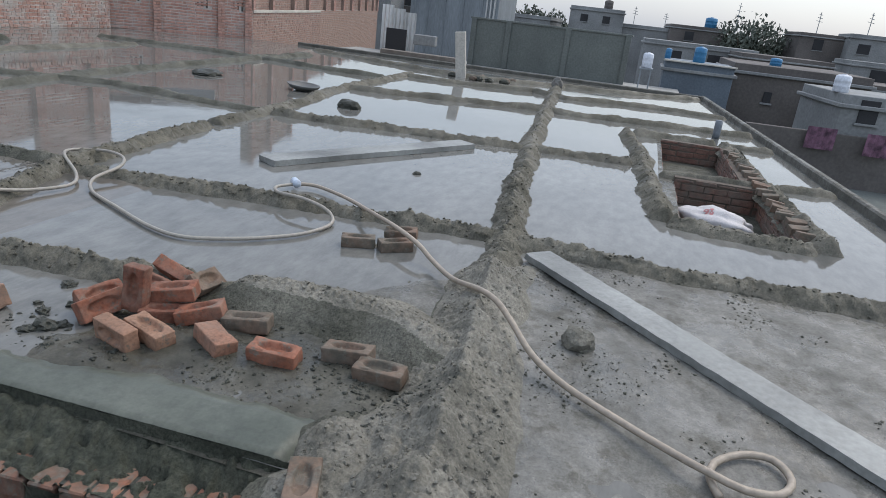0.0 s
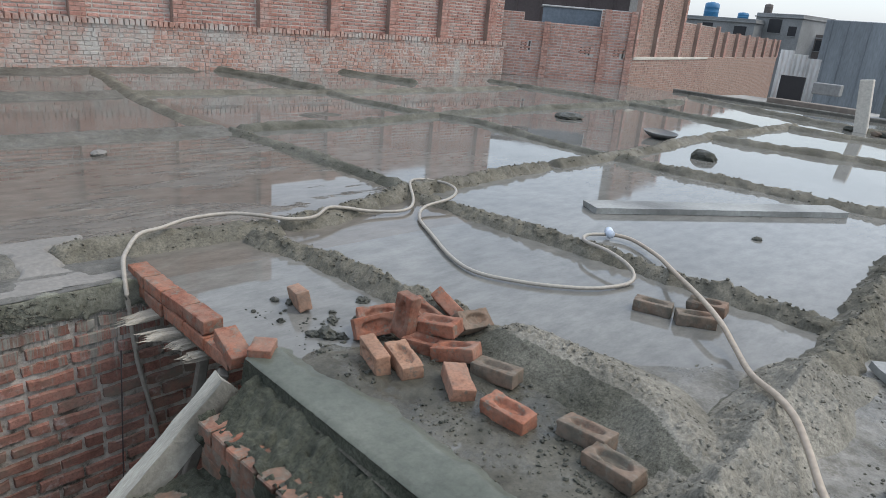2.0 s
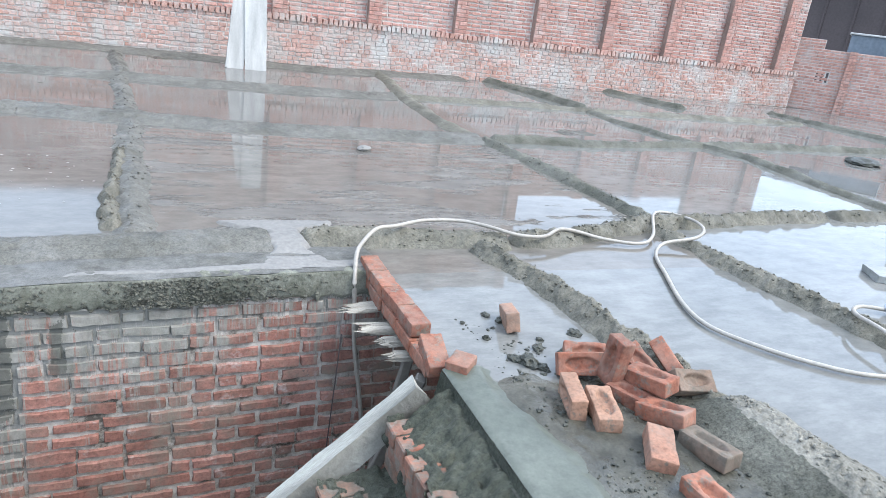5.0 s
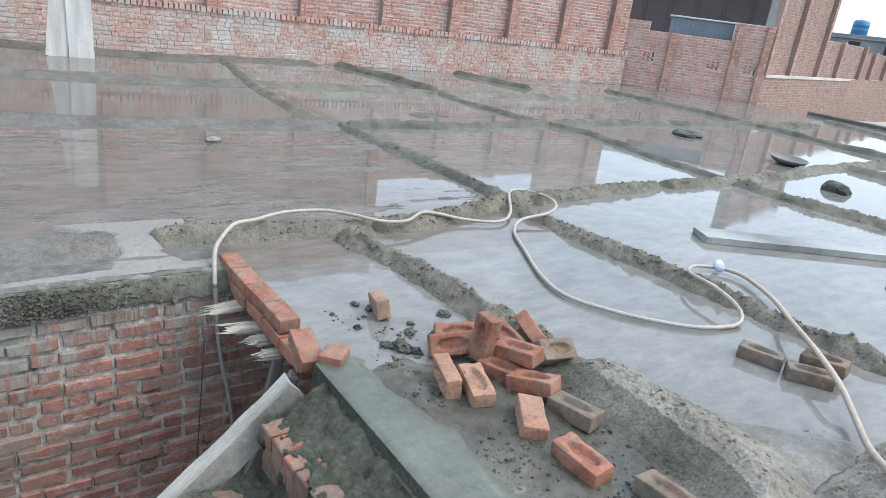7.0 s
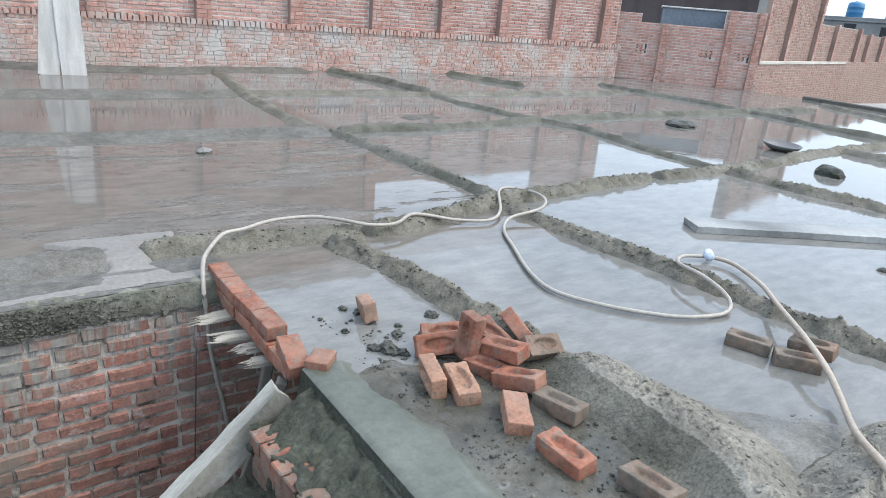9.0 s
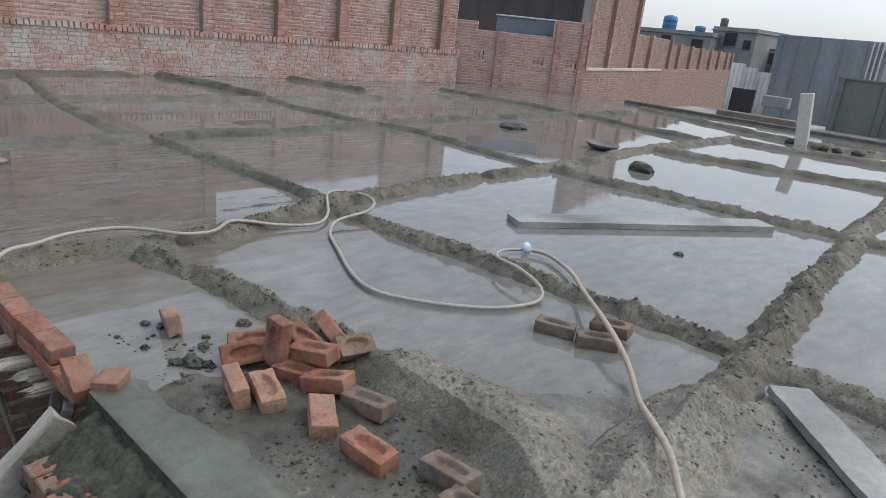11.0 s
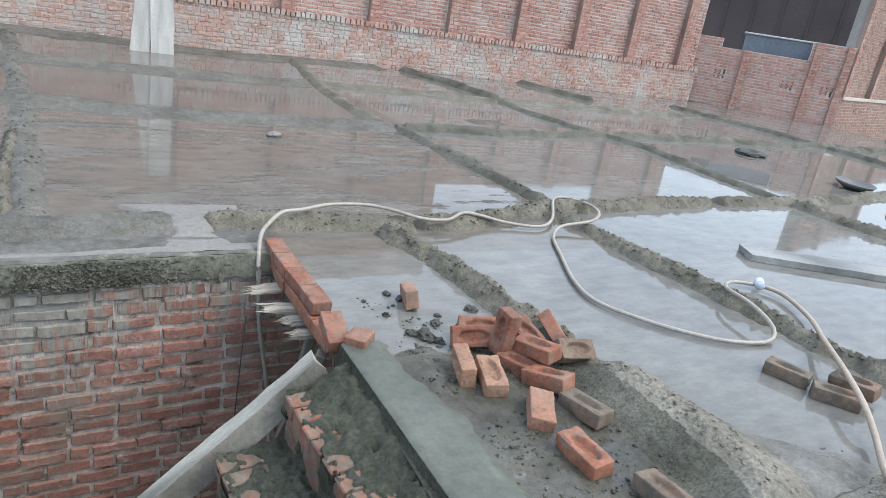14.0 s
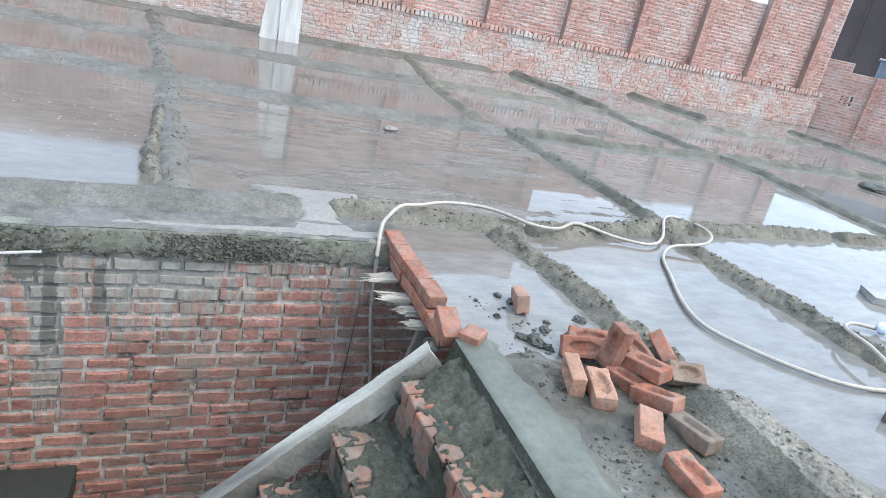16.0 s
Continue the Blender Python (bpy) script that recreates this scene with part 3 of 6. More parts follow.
# ---------------- mortar bunds ----------------
def bund(pts, width=0.34, height=0.10, rough=0.022, mat=None, step=0.05, seed=1, label="low ridge of rough grey mortar holding curing water"):
    p = [Vector((*q, 0)) for q in pts]
    path, cum = [], [0]
    for i in range(len(p) - 1):
        n = max(1, int((p[i + 1] - p[i]).length / step))
        path += [p[i].lerp(p[i + 1], k / n) for k in range(n)]
    path.append(p[-1])
    c = np.array([q[:2] for q in path])
    d = np.gradient(c, axis=0)
    d /= np.linalg.norm(d, axis=1)[:, None] + 1e-9
    nrm = np.stack([-d[:, 1], d[:, 0]], 1)
    run = np.arange(len(c)) * step
    c = c + nrm * (0.05 * fbm(run, run * 0 + seed, 0.9, 3, seed))[:, None]
    m = int(min(44, max(12, width / max(step, 0.012) * 1.1)))
    u = np.linspace(-1, 1, m)
    wid = width / 2 * (1 + (0.18 if rough > 0.013 else 0.10) * fbm(run, run * 0 + 9, 0.7, 3, seed + 5))
    x = c[:, 0, None] + nrm[:, 0, None] * u[None] * wid[:, None]
    y = c[:, 1, None] + nrm[:, 1, None] * u[None] * wid[:, None]
    wob = min(0.05, 2.4 * rough) * fbm(x, y, 0.085, 4, seed + 40) * (1 - 0.4 * np.abs(u[None]))
    x, y = x + wob * nrm[:, 0, None], y + wob * nrm[:, 1, None]
    prof = ((1 - np.abs(u) ** 1.5) ** (1.25 if rough > 0.013 else 1.0))[None]
    clump = np.zeros_like(x)
    for k, (sc, am) in enumerate(((0.15, 0.45), (0.07, 0.7), (0.036, 0.75), (0.018, 0.6))):
        if sc > step * 1.3:
            clump = clump + am * (np.abs(vnoise(x / sc, y / sc, seed + 23 + k)) - 0.33)
    shape = 1 + (0.24 if rough > 0.013 else 0.14) * fbm(x, y, 0.5, 3, seed + 11)
    z = -0.05 + prof * (0.82 * height + 0.05) * shape + 1.5 * rough * (prof ** 0.5) * clump
    ends = np.minimum(np.arange(len(c)), np.arange(len(c))[::-1]) * step
    z = z * smooth(0, 0.12, ends)[:, None] - 0.05 * (1 - smooth(0, 0.12, ends))[:, None]
    verts = np.stack([x, y, z], -1).reshape(-1, 3)
    k = len(c)
    faces = [(i * m + j, i * m + j + 1, (i + 1) * m + j + 1, (i + 1) * m + j) for i in range(k - 1) for j in range(m - 1)]
    verts = verts.tolist()
    if step < 0.03 and rough > 0.012:
        # loose crumbs and clods of mortar along the crest and down its sides
        rnd = random.Random(seed)
        for _ in range(int((110 if step < 0.02 else 45) * run[-1])):
            i, j = rnd.randrange(4, k - 4), int(m * min(0.97, max(0.03, rnd.gauss(0.5, 0.2))))
            q, size, n = verts[i * m + j], rnd.choice((0.004, 0.005, 0.006, 0.007, 0.009, 0.012, 0.015)), len(verts)
            for a, b, c in ((1, 0, 0), (0, 1, 0), (-1, 0, 0), (0, -1, 0), (0, 0, 1), (0, 0, -1)):
                verts.append([q[0] + size * (a * rnd.uniform(0.6, 1.2) + rnd.uniform(-0.3, 0.3)), q[1] + size * (b * rnd.uniform(0.6, 1.2) + rnd.uniform(-0.3, 0.3)), q[2] + size * (0.25 + c * rnd.uniform(0.5, 1.0))])
            faces += [(n + e, n + (e + 1) % 4, n + 4) for e in range(4)] + [(n + (e + 1) % 4, n + e, n + 5) for e in range(4)]
    ob = link("mortar_bund", mesh_from("mortar_bund", verts, faces, mat or BUND, True))
    return tagged(ob, label, "mortar ridge", "mortar bunds between the bays")


def bunds():
    # along the stairwell's long side
    bund([(-5.3, 0.10), (-3.0, 0.28), (-1.75, 0.42), (-0.8, 0.52), (-0.40, 0.56)], 0.72, 0.115, 0.010, COPING, step=0.016, seed=3, label="broad trowelled mortar ridge along the stairwell")
    bund([(-0.36, 0.60), (0.25, 0.64), (0.75, 0.62), (1.25, 0.56)], 0.46, 0.12, 0.014, TAN, step=0.016, seed=2)
    bund([(1.15, 0.56), (1.7, 0.62), (2.2, 0.78), (2.7, 0.95), (3.4, 1.02), (4.2, 1.12), (5.1, 1.22)], 0.36, 0.10, 0.022, TAN, step=0.018, seed=4)
    bund([(5.1, 1.22), (6.1, 1.24), (7.6, 1.42), (9.6, 1.72), (11.8, 1.80), (14.0, 1.86)], 0.40, 0.10, 0.020, TAN, step=0.028, seed=5)
    # the next lines towards the long wall
    bund([(-5.2, 4.35), (-3.9, 4.48), (-2.6, 4.62), (-1.5, 4.42), (-0.5, 4.22), (0.6, 4.22), (1.8, 4.22), (2.6, 4.28)], 0.82, 0.085, 0.012, COPING, step=0.026, seed=6)
    bund([(2.6, 4.3), (4.2, 4.25), (5.3, 4.5), (6.6, 4.72), (8.9, 4.95), (11.2, 5.1), (15.3, 5.2)], 0.40, 0.10, 0.022, step=0.040, seed=7)
    bund([(-5.7, 7.35), (-4.2, 7.45), (-2.6, 7.5), (-1.0, 7.4), (0.6, 7.3), (2.35, 7.5)], 0.92, 0.085, 0.012, COPING, step=0.035, seed=8)
    bund([(2.3, 7.5), (4.5, 7.6), (6.2, 7.5), (12.0, 8.0)], 0.52, 0.09, 0.018, TAN, step=0.05, seed=36)
    bund([(-6.2, 10.75), (-4.2, 10.95), (-2.3, 11.0), (-0.6, 10.85), (0.6, 10.6), (1.8, 10.5), (3.2, 10.95), (5.0, 11.15)], 1.15, 0.08, 0.012, COPING, step=0.045, seed=37, label="broad low skirt of dry mortar below the long wall")
    bund([(-4.72, 0.9), (-4.80, 2.4), (-4.98, 4.2), (-5.20, 5.6), (-5.52, 7.2), (-5.85, 9.0), (-6.2, 10.8)], 0.62, 0.08, 0.012, COPING, step=0.04, seed=38, label="broad low skirt of dry mortar below the side wall")
    # along the open side
    bund([(2.0, -2.80), (2.76, -2.74), (3.4, -2.65), (4.21, -2.54), (5.49, -2.39)], 0.38, 0.125, 0.028, TAN, step=0.016, seed=10)
    bund([(5.49, -2.39), (7.43, -2.16), (10.3, -1.89), (14.1, -1.52), (16.2, -1.40)], 0.40, 0.12, 0.022, TAN, step=0.028, seed=11)
    # across, from the stair outwards
    bund([(0.88, 0.52), (0.98, 0.28), (1.08, -0.21), (1.14, -0.72), (1.20, -1.10), (1.28, -1.66)], 0.32, 0.10, 0.020, TAN, step=0.013, seed=12)
    bund([(2.66, 0.92), (2.76, 0.45), (2.81, -0.28), (2.87, -0.83), (2.92, -1.42), (2.97, -1.98), (3.02, -2.70)], 0.32, 0.09, 0.022, TAN, step=0.015, seed=14)
    bund([(2.98, -2.68), (2.96, -3.15), (2.95, -3.5), (2.89, -3.88), (2.95, -4.3), (2.98, -4.75), (3.02, -5.2), (3.04, -6.1)], 0.36, 0.10, 0.020, TAN, step=0.014, seed=15)
    bund([(2.78, 0.95), (2.77, 1.85), (2.72, 2.73), (2.58, 3.75), (2.52, 4.3)], 0.34, 0.085, 0.016, step=0.026, seed=16)
    bund([(2.52, 4.3), (2.38, 5.0), (2.36, 5.9), (2.42, 6.8), (2.52, 7.8), (2.66, 9.0), (2.80, 10.2), (2.9, 11.1)], 0.44, 0.08, 0.014, TAN, step=0.05, seed=17)
    bund([(-1.27, 0.6), (-1.37, 1.7), (-1.44, 2.68), (-1.59, 4.78), (-1.81, 6.63), (-2.25, 11.0)], 0.44, 0.055, 0.014, COPING, step=0.020, seed=18)
    bund([(-1.42, 0.75), (-1.46, 1.3), (-1.50, 2.0), (-1.52, 2.9)], 0.20, 0.075, 0.020, TAN, step=0.015, seed=34, label="rough crumbled edge of the mortar ridge")
    bund([(6.36, 1.25), (6.42, 0.40), (6.55, -0.33), (6.64, -1.04), (6.76, -1.80), (6.85, -2.65), (6.86, -3.55)], 0.34, 0.10, 0.020, TAN, step=0.026, seed=20)
    bund([(6.36, 1.25), (6.40, 2.0), (6.42, 2.6), (6.60, 3.95), (6.35, 4.75)], 0.36, 0.085, 0.016, step=0.045, seed=19)
    bund([(6.35, 4.75), (6.18, 5.4), (6.0, 6.3), (6.1, 7.5)], 0.42, 0.085, 0.014, step=0.055, seed=21)
    bund([(6.1, 7.6), (6.05, 8.5), (5.9, 9.6), (5.55, 11.2)], 0.5, 0.12, step=0.07, seed=22)
    bund([(9.5, 8.9), (9.3, 9.4), (8.8, 11.3)], 0.5, 0.12, step=0.08, seed=35)
    bund([(9.9, 1.72), (9.95, 1.0), (10.25, 0.1), (10.6, -0.95), (10.85, -1.75), (10.75, -2.4), (10.9, -3.2), (11.1, -4.2), (11.25, -5.5)], 0.36, 0.11, 0.022, TAN, step=0.05, seed=24)
    bund([(12.55, 9.6), (12.6, 8.1), (12.75, 6.3), (12.65, 4.65), (12.35, 3.1), (12.4, 1.85)], 0.36, 0.10, 0.018, step=0.07, seed=23)
    bund([(13.4, 1.85), (13.3, 0.93), (13.5, 0.07), (13.9, -1.1), (13.3, -1.9), (13.8, -3.05), (14.0, -4.1), (13.8, -5.3)], 0.36, 0.11, 0.022, TAN, step=0.06, seed=25)
    bund([(17.0, 6.0), (15.4, 1.9), (15.0, 0.44), (16.2, -1.39), (16.67, -3.22), (17.9, -5.0)], 0.40, 0.11, 0.022, TAN, step=0.07, seed=26)
    # rough mortar collar round the two shafts
    bund([(9.6, -3.32), (7.8, -3.56), (6.27, -3.69), (5.14, -3.74), (4.36, -3.84)], 0.38, 0.12, 0.026, TAN, step=0.026, seed=27)
    bund([(4.38, -3.80), (4.28, -4.15), (4.26, -4.6), (4.28, -5.10)], 0.40, 0.11, 0.024, TAN, step=0.018, seed=28)
    bund([(4.22, -5.12), (4.67, -5.12), (5.04, -5.06), (6.67, -4.98), (9.6, -4.80)], 0.34, 0.13, 0.034, TAN, step=0.022, seed=29)
    bund([(9.55, -3.35), (9.6, -4.75)], 0.36, 0.12, 0.018, TAN, step=0.04, seed=30)
    bund([(6.60, -3.75), (6.65, -4.95)], 0.26, 0.09, 0.018, TAN, step=0.03, seed=31)
    bund([(6.75, -4.95), (6.9, -5.85)], 0.32, 0.09, 0.024, TAN, step=0.04, seed=32)
    bund([(9.6, -4.75), (9.7, -5.6)], 0.32, 0.09, 0.024, TAN, step=0.05, seed=33)


bunds()


def heap_height(x, y):
    """Crumbly heap along the bay edge and the eroded bank beside the brick pile; also how granular each place is."""
    cy = -2.995 + 0.10 * x + 0.04 * fbm(x, y * 0, 0.5, 2, 61)
    d = np.abs(y - cy)
    wide = 0.27 + 0.06 * smooth(1.6, 0.2, x) + 0.07 * fbm(x, y, 0.3, 3, 62)
    t = np.clip(1 - d / wide, 0, 1)
    lumps = fbm(x, y, 0.17, 3, 63)
    grain = 0.55 * np.abs(vnoise(x / 0.045, y / 0.045, 64)) + 0.6 * np.abs(vnoise(x / 0.024, y / 0.024, 65)) + 0.5 * vnoise(x / 0.013, y / 0.013, 66)
    fade = smooth(2.7, 2.1, x) * smooth(-0.75, -0.2, x)
    heap = fade * (0.165 * (0.7 * t + 0.3 * t ** 2) * (1 + 0.35 * lumps) + 0.03 * smooth(0.1, 0.4, t) * np.abs(vnoise(x / 0.085, y / 0.085, 69)) + 0.017 * smooth(0.06, 0.3, t) * (grain - 0.25))
    cx = 1.28 - 0.02 * smooth(-1.9, -2.4, y) - 0.20 * smooth(-2.35, -2.85, y) + 0.05 * fbm(y, x * 0, 0.35, 3, 67)
    e = x - cx
    along = smooth(-1.40, -1.68, y) * smooth(-3.05, -2.8, y)
    slope = smooth(-0.27, -0.01, e) * smooth(0.42, 0.03, e)
    crest = np.exp(-((e - 0.02) / 0.07) ** 2)
    bank = along * (0.122 * slope * (1 + 0.12 * lumps) + (0.022 * crest + 0.006 * smooth(-0.02, 0.05, e) * smooth(0.4, 0.1, e)) * (grain + 0.1))
    # loose spill at the near end of the strip
    r = np.hypot((x - 0.16) / 0.40, (y + 2.66) / 0.24)
    spill = smooth(1.0, 0.3, r + 0.3 * lumps) * (0.075 + 0.02 * lumps + 0.018 * grain)
    h = np.maximum(heap, np.maximum(bank, spill))
    soft = np.maximum(np.where(heap >= bank, np.where(y < cy, 1.0, smooth(0.02, 0.25, t)), crest + 0.6 * smooth(0.0, 0.05, e)), smooth(0.9, 0.5, r) * (spill > heap))
    return h, soft


def mortar_bank():
    xs, ys = np.arange(-0.8, 2.8, 0.0095), np.arange(-3.72, -1.42, 0.0095)
    gx, gy = np.meshgrid(xs, ys)
    h, soft = heap_height(gx, gy)
    gz = slab_height(gx, gy) - 0.006 + np.maximum(h, 0)
    w = len(xs)
    jj, ii = np.nonzero((h[1:, 1:] > 0.003) | (h[:-1, :-1] > 0.003) | (h[1:, :-1] > 0.003) | (h[:-1, 1:] > 0.003))
    faces = np.stack([jj * w + ii, jj * w + ii + 1, (jj + 1) * w + ii + 1, (jj + 1) * w + ii], 1)
    me = mesh_from("mortar_bank", np.stack([gx, gy, gz], -1).reshape(-1, 3).tolist(), faces.tolist(), BUND, True)
    me.materials.append(SAND)
    me.polygons.foreach_set("material_index", (soft[jj, ii] > 0.28).astype(np.int32))
    bm = bmesh.new()
    bm.from_mesh(me)
    bmesh.ops.delete(bm, geom=[v for v in bm.verts if not v.link_faces], context="VERTS")
    bm.to_mesh(me)
    bm.free()
    ob = link("mortar_bank", me)
    tagged(ob, "crumbly pale mortar bank with an eroded side along the bay edge", "mortar ridge", "mortar bunds between the bays")


mortar_bank()


def roof_kerb():
    a = math.degrees(math.atan(0.0763))
    bm = bmesh.new()
    add_box(bm, (0, 0, 0.0), (15.2, 0.10, 0.20), bevel=0.02)
    ob = part("roof_kerb", bm, COPING, None, m=pose(10.5, kerb_line(10.5), 0.01, 0, 0, a))
    tagged(ob, "low grey cement kerb along the roof edge", "kerb", kind="structure")
    bm = bmesh.new()
    add_box(bm, (0, 0, 0.0), (0.12, 12.2, 0.16), bevel=0.02)
    ob = part("roof_kerb", bm, COPING, None, m=pose(18.15, 1.0, 0.01))
    tagged(ob, "low grey cement kerb closing the far roof edge", "kerb", kind="structure")


roof_kerb()


# ---------------- brickwork ----------------
def course_boxes(length, z0, z1, bl=0.235, bh=0.086, joint=0.011, proud=0.008, seed=0, holes=(), jitter=0.002, headers=False):
    """Bricks of a wall in its own plane: (s0, s1, z0, z1, depth) rows."""
    rnd = random.Random(seed)
    out = []
    k, z = 0, z0
    while z < z1 - 0.02:
        zt = min(z + bh, z1)
        s = -bl * 0.5 if k % 2 else 0.0
        s -= rnd.uniform(0, bl * 0.15)
        while s < length:
            w = bl * (rnd.choice((1, 1, 1, 0.5)) if not headers else rnd.uniform(0.75, 1.25))
            a, b = max(s, 0) + joint * 0.28, min(s + w, length) - joint * 0.28
            if b - a > 0.03:
                mid, mz = (a + b) / 2, (z + zt) / 2
                if not any(h[0] < mid < h[1] and h[2] < mz < h[3] for h in holes):
                    out.append((a + rnd.uniform(-1, 1) * jitter, b + rnd.uniform(-1, 1) * jitter, z + joint / 2 + rnd.uniform(-1, 1) * jitter, zt - joint / 2 + rnd.uniform(-1, 1) * jitter, proud + rnd.uniform(-0.5, 0.5) * proud))
            s += w
        z += bh
        k += 1
    return out


def worn_bricks_mesh(name, rows, mat, seed=0, wear=0.005):
    """Hand-laid bricks with wavy outlines, in the plane x-z, looking to -y."""
    rnd = random.Random(seed)
    verts, faces = [], []
    for a, b, c, d, p in rows:
        k = 5 if b - a > 0.15 else 3
        loop = [(a + (b - a) * i / k, c) for i in range(k)] + [(b, c), (b, (c + d) / 2)] + [(b - (b - a) * i / k, d) for i in range(k)] + [(a, d), (a, (c + d) / 2)]
        loop = [(x + rnd.uniform(-1, 1) * wear * 0.8, z + rnd.uniform(-1, 1) * wear) for x, z in loop]
        mx, mz, n, q = (a + b) / 2, (c + d) / 2, len(verts), len(loop)
        verts += [(x, 0.006, z) for x, z in loop]
        verts += [(x + math.copysign(0.006, mx - x), -p + rnd.uniform(-0.3, 0.3) * wear, z + math.copysign(0.006, mz - z)) for x, z in loop]
        faces += [tuple(range(n + q, n + 2 * q))]
        faces += [(n + i, n + (i + 1) % q, n + q + (i + 1) % q, n + q + i) for i in range(q)]
    return mesh_from(name, verts, faces, mat)


def bricks_mesh(name, rows, mat):
    """Five-sided bricks with a chamfered face, in the plane x-z, looking to -y."""
    verts, faces = [], []
    for a, b, c, d, p in rows:
        n, e = len(verts), min(0.006, (d - c) * 0.2)
        for q, y in ((0, 0.0), (e, -p)):
            verts += [(a + q, y, c + q), (b - q, y, c + q), (b - q, y, d - q), (a + q, y, d - q)]
        faces += [(n + 4, n + 5, n + 6, n + 7)]
        for i in range(4):
            j = (i + 1) % 4
            faces.append((n + i, n + j, n + 4 + j, n + 4 + i))
    return mesh_from(name, verts, faces, mat)


def wall_frame(p0, p1):
    """Pose whose x runs from p0 to p1 and whose -y faces the right-hand side."""
    a = math.degrees(math.atan2(p1[1] - p0[1], p1[0] - p0[0]))
    return pose(p0[0], p0[1], 0, 0, 0, a), math.hypot(p1[0] - p0[0], p1[1] - p0[1])


def brick_wall(name, p0, p1, z0, z1, mat, joint_mat, label, thick=0.23, bl=0.235, bh=0.086, joint=0.012, proud=0.009, seed=0, holes=(), headers=False, parent=None, category="brick wall", singles=None, jitter=0.002):
    """A wall from p0 to p1: a mortar core with openings left open and bricks standing proud of it."""
    m, length = wall_frame(p0, p1)
    root = parent if parent is not None else empty(name, m)
    if parent is None:
        tagged(root, label, category, kind="structure")
    inner = root.matrix_basis.inverted() @ m if parent is not None else None
    bm = bmesh.new()
    cuts_s = sorted({0.0, length, *[v for h in holes for v in h[:2]]})
    cuts_z = sorted({z0, z1, *[v for h in holes for v in h[2:]]})
    for a, b in zip(cuts_s, cuts_s[1:]):
        for c, d in zip(cuts_z, cuts_z[1:]):
            ms, mz = (a + b) / 2, (c + d) / 2
            if not any(h[0] < ms < h[1] and h[2] < mz < h[3] for h in holes):
                add_box(bm, (ms, thick / 2, mz), (b - a, thick, d - c))
    part("mortar_core", bm, joint_mat, root, m=inner)
    rows = course_boxes(length, z0, z1, bl, bh, joint, proud, seed, holes, jitter, headers)
    if singles:
        shared = {}
        near = [r for r in rows if singles[0] < r[0] and r[1] < singles[1] and r[2] > singles[2]][:300]
        for a, b, c, d, p in near:
            key = (round((b - a) / 0.012), round((d - c) / 0.006), len(shared) if len(shared) < 60 else int(a * 97) % 3)
            if key not in shared:
                shared[key] = worn_bricks_mesh("brick", [(0, b - a, 0, d - c, proud)], mat, len(shared))
            link("brick", shared[key], root, m=(inner or Matrix()) @ Matrix.Translation((a, -(p - proud), c)))
        taken = set(near)
        rows = [r for r in rows if r not in taken]
    if rows:
        ob = link("brickwork", (worn_bricks_mesh if singles or headers else bricks_mesh)("brickwork", rows, mat), root, m=inner)
        ob["kind"] = "stuff"
    return root


def long_wall():
    """The boundary wall: rough header courses below, a set-back wall with piers above."""
    x0, x1 = -5.2, 15.25
    a, b = (x0, wall_line(x0)), (x1, wall_line(x1))
    brick_wall("wall_north", a, b, -0.2, 0.88, BRICK_RUBBLE, JOINT_RUBBLE, "rough pinkish header-brick wall smeared with grey mortar", 0.34, 0.130, 0.090, 0.016, 0.013, 5, headers=True, jitter=0.013, singles=(3.4, 7.4, -0.1))
    # header course on edge along the ledge
    m, length = wall_frame(a, b)
    rnd = random.Random(4)
    verts, faces, s = [], [], 0.0
    while s < length:
        w = rnd.uniform(0.09, 0.13)
        p, q, c, d, o = s, s + w - 0.022, 0.865, 0.95 + rnd.uniform(0, 0.045), 0.03 + rnd.uniform(0, 0.03)
        n = len(verts)
        for y in (-o, 0.2):
            verts += [(p, y, c), (q, y, c), (q - 0.008, y, d), (p + 0.008, y, d)]
        faces += [(n, n + 1, n + 2, n + 3), (n + 3, n + 2, n + 6, n + 7), (n, n + 3, n + 7, n + 4), (n + 1, n + 5, n + 6, n + 2)]
        s += w
    ledge = link("brick_ledge", mesh_from("brick_ledge", verts, faces, BRICK_RUBBLE), None, m=m)
    tagged(ledge, "row of bricks on edge capping the rough wall", "wall coping", kind="structure")
    # upper wall, set back
    for k, (p, q, top) in enumerate(((-6.35, -2.4, 2.85), (-2.4, 6.65, 5.4), (6.65, 12.6, 2.85), (12.6, 15.2, 3.5))):
        brick_wall("wall_north_upper", (p, wall_line(p) + 0.14), (q, wall_line(q) + 0.14), 0.8, top, BRICK_FAR, JOINT, "red brick upper wall with pale raked mortar joints", 0.25, 0.235, 0.086, 0.027, 0.016, 40 + 9 * k, jitter=0.004, singles=(1.5, 7.4, 0.8) if k == 1 else None)
    for x in (0.80, 2.80, 4.80, 6.82, 8.76, 10.65, 12.55, 14.55):
        wide = 0.30 if x < 14 else 0.36
        top = 5.4 if x < 7 else 3.5 if x > 12 else 2.87
        p0, p1 = (x - wide / 2, wall_line(x - wide / 2) - 0.02), (x + wide / 2, wall_line(x + wide / 2) - 0.02)
        brick_wall("brick_pier", p0, p1, 0.90, top, BRICK_FAR, PIER_CORE, "slender red brick pier on the upper wall", 0.17, 0.235, 0.086, 0.014, 0.008, int(x * 3), category="pier")


long_wall()


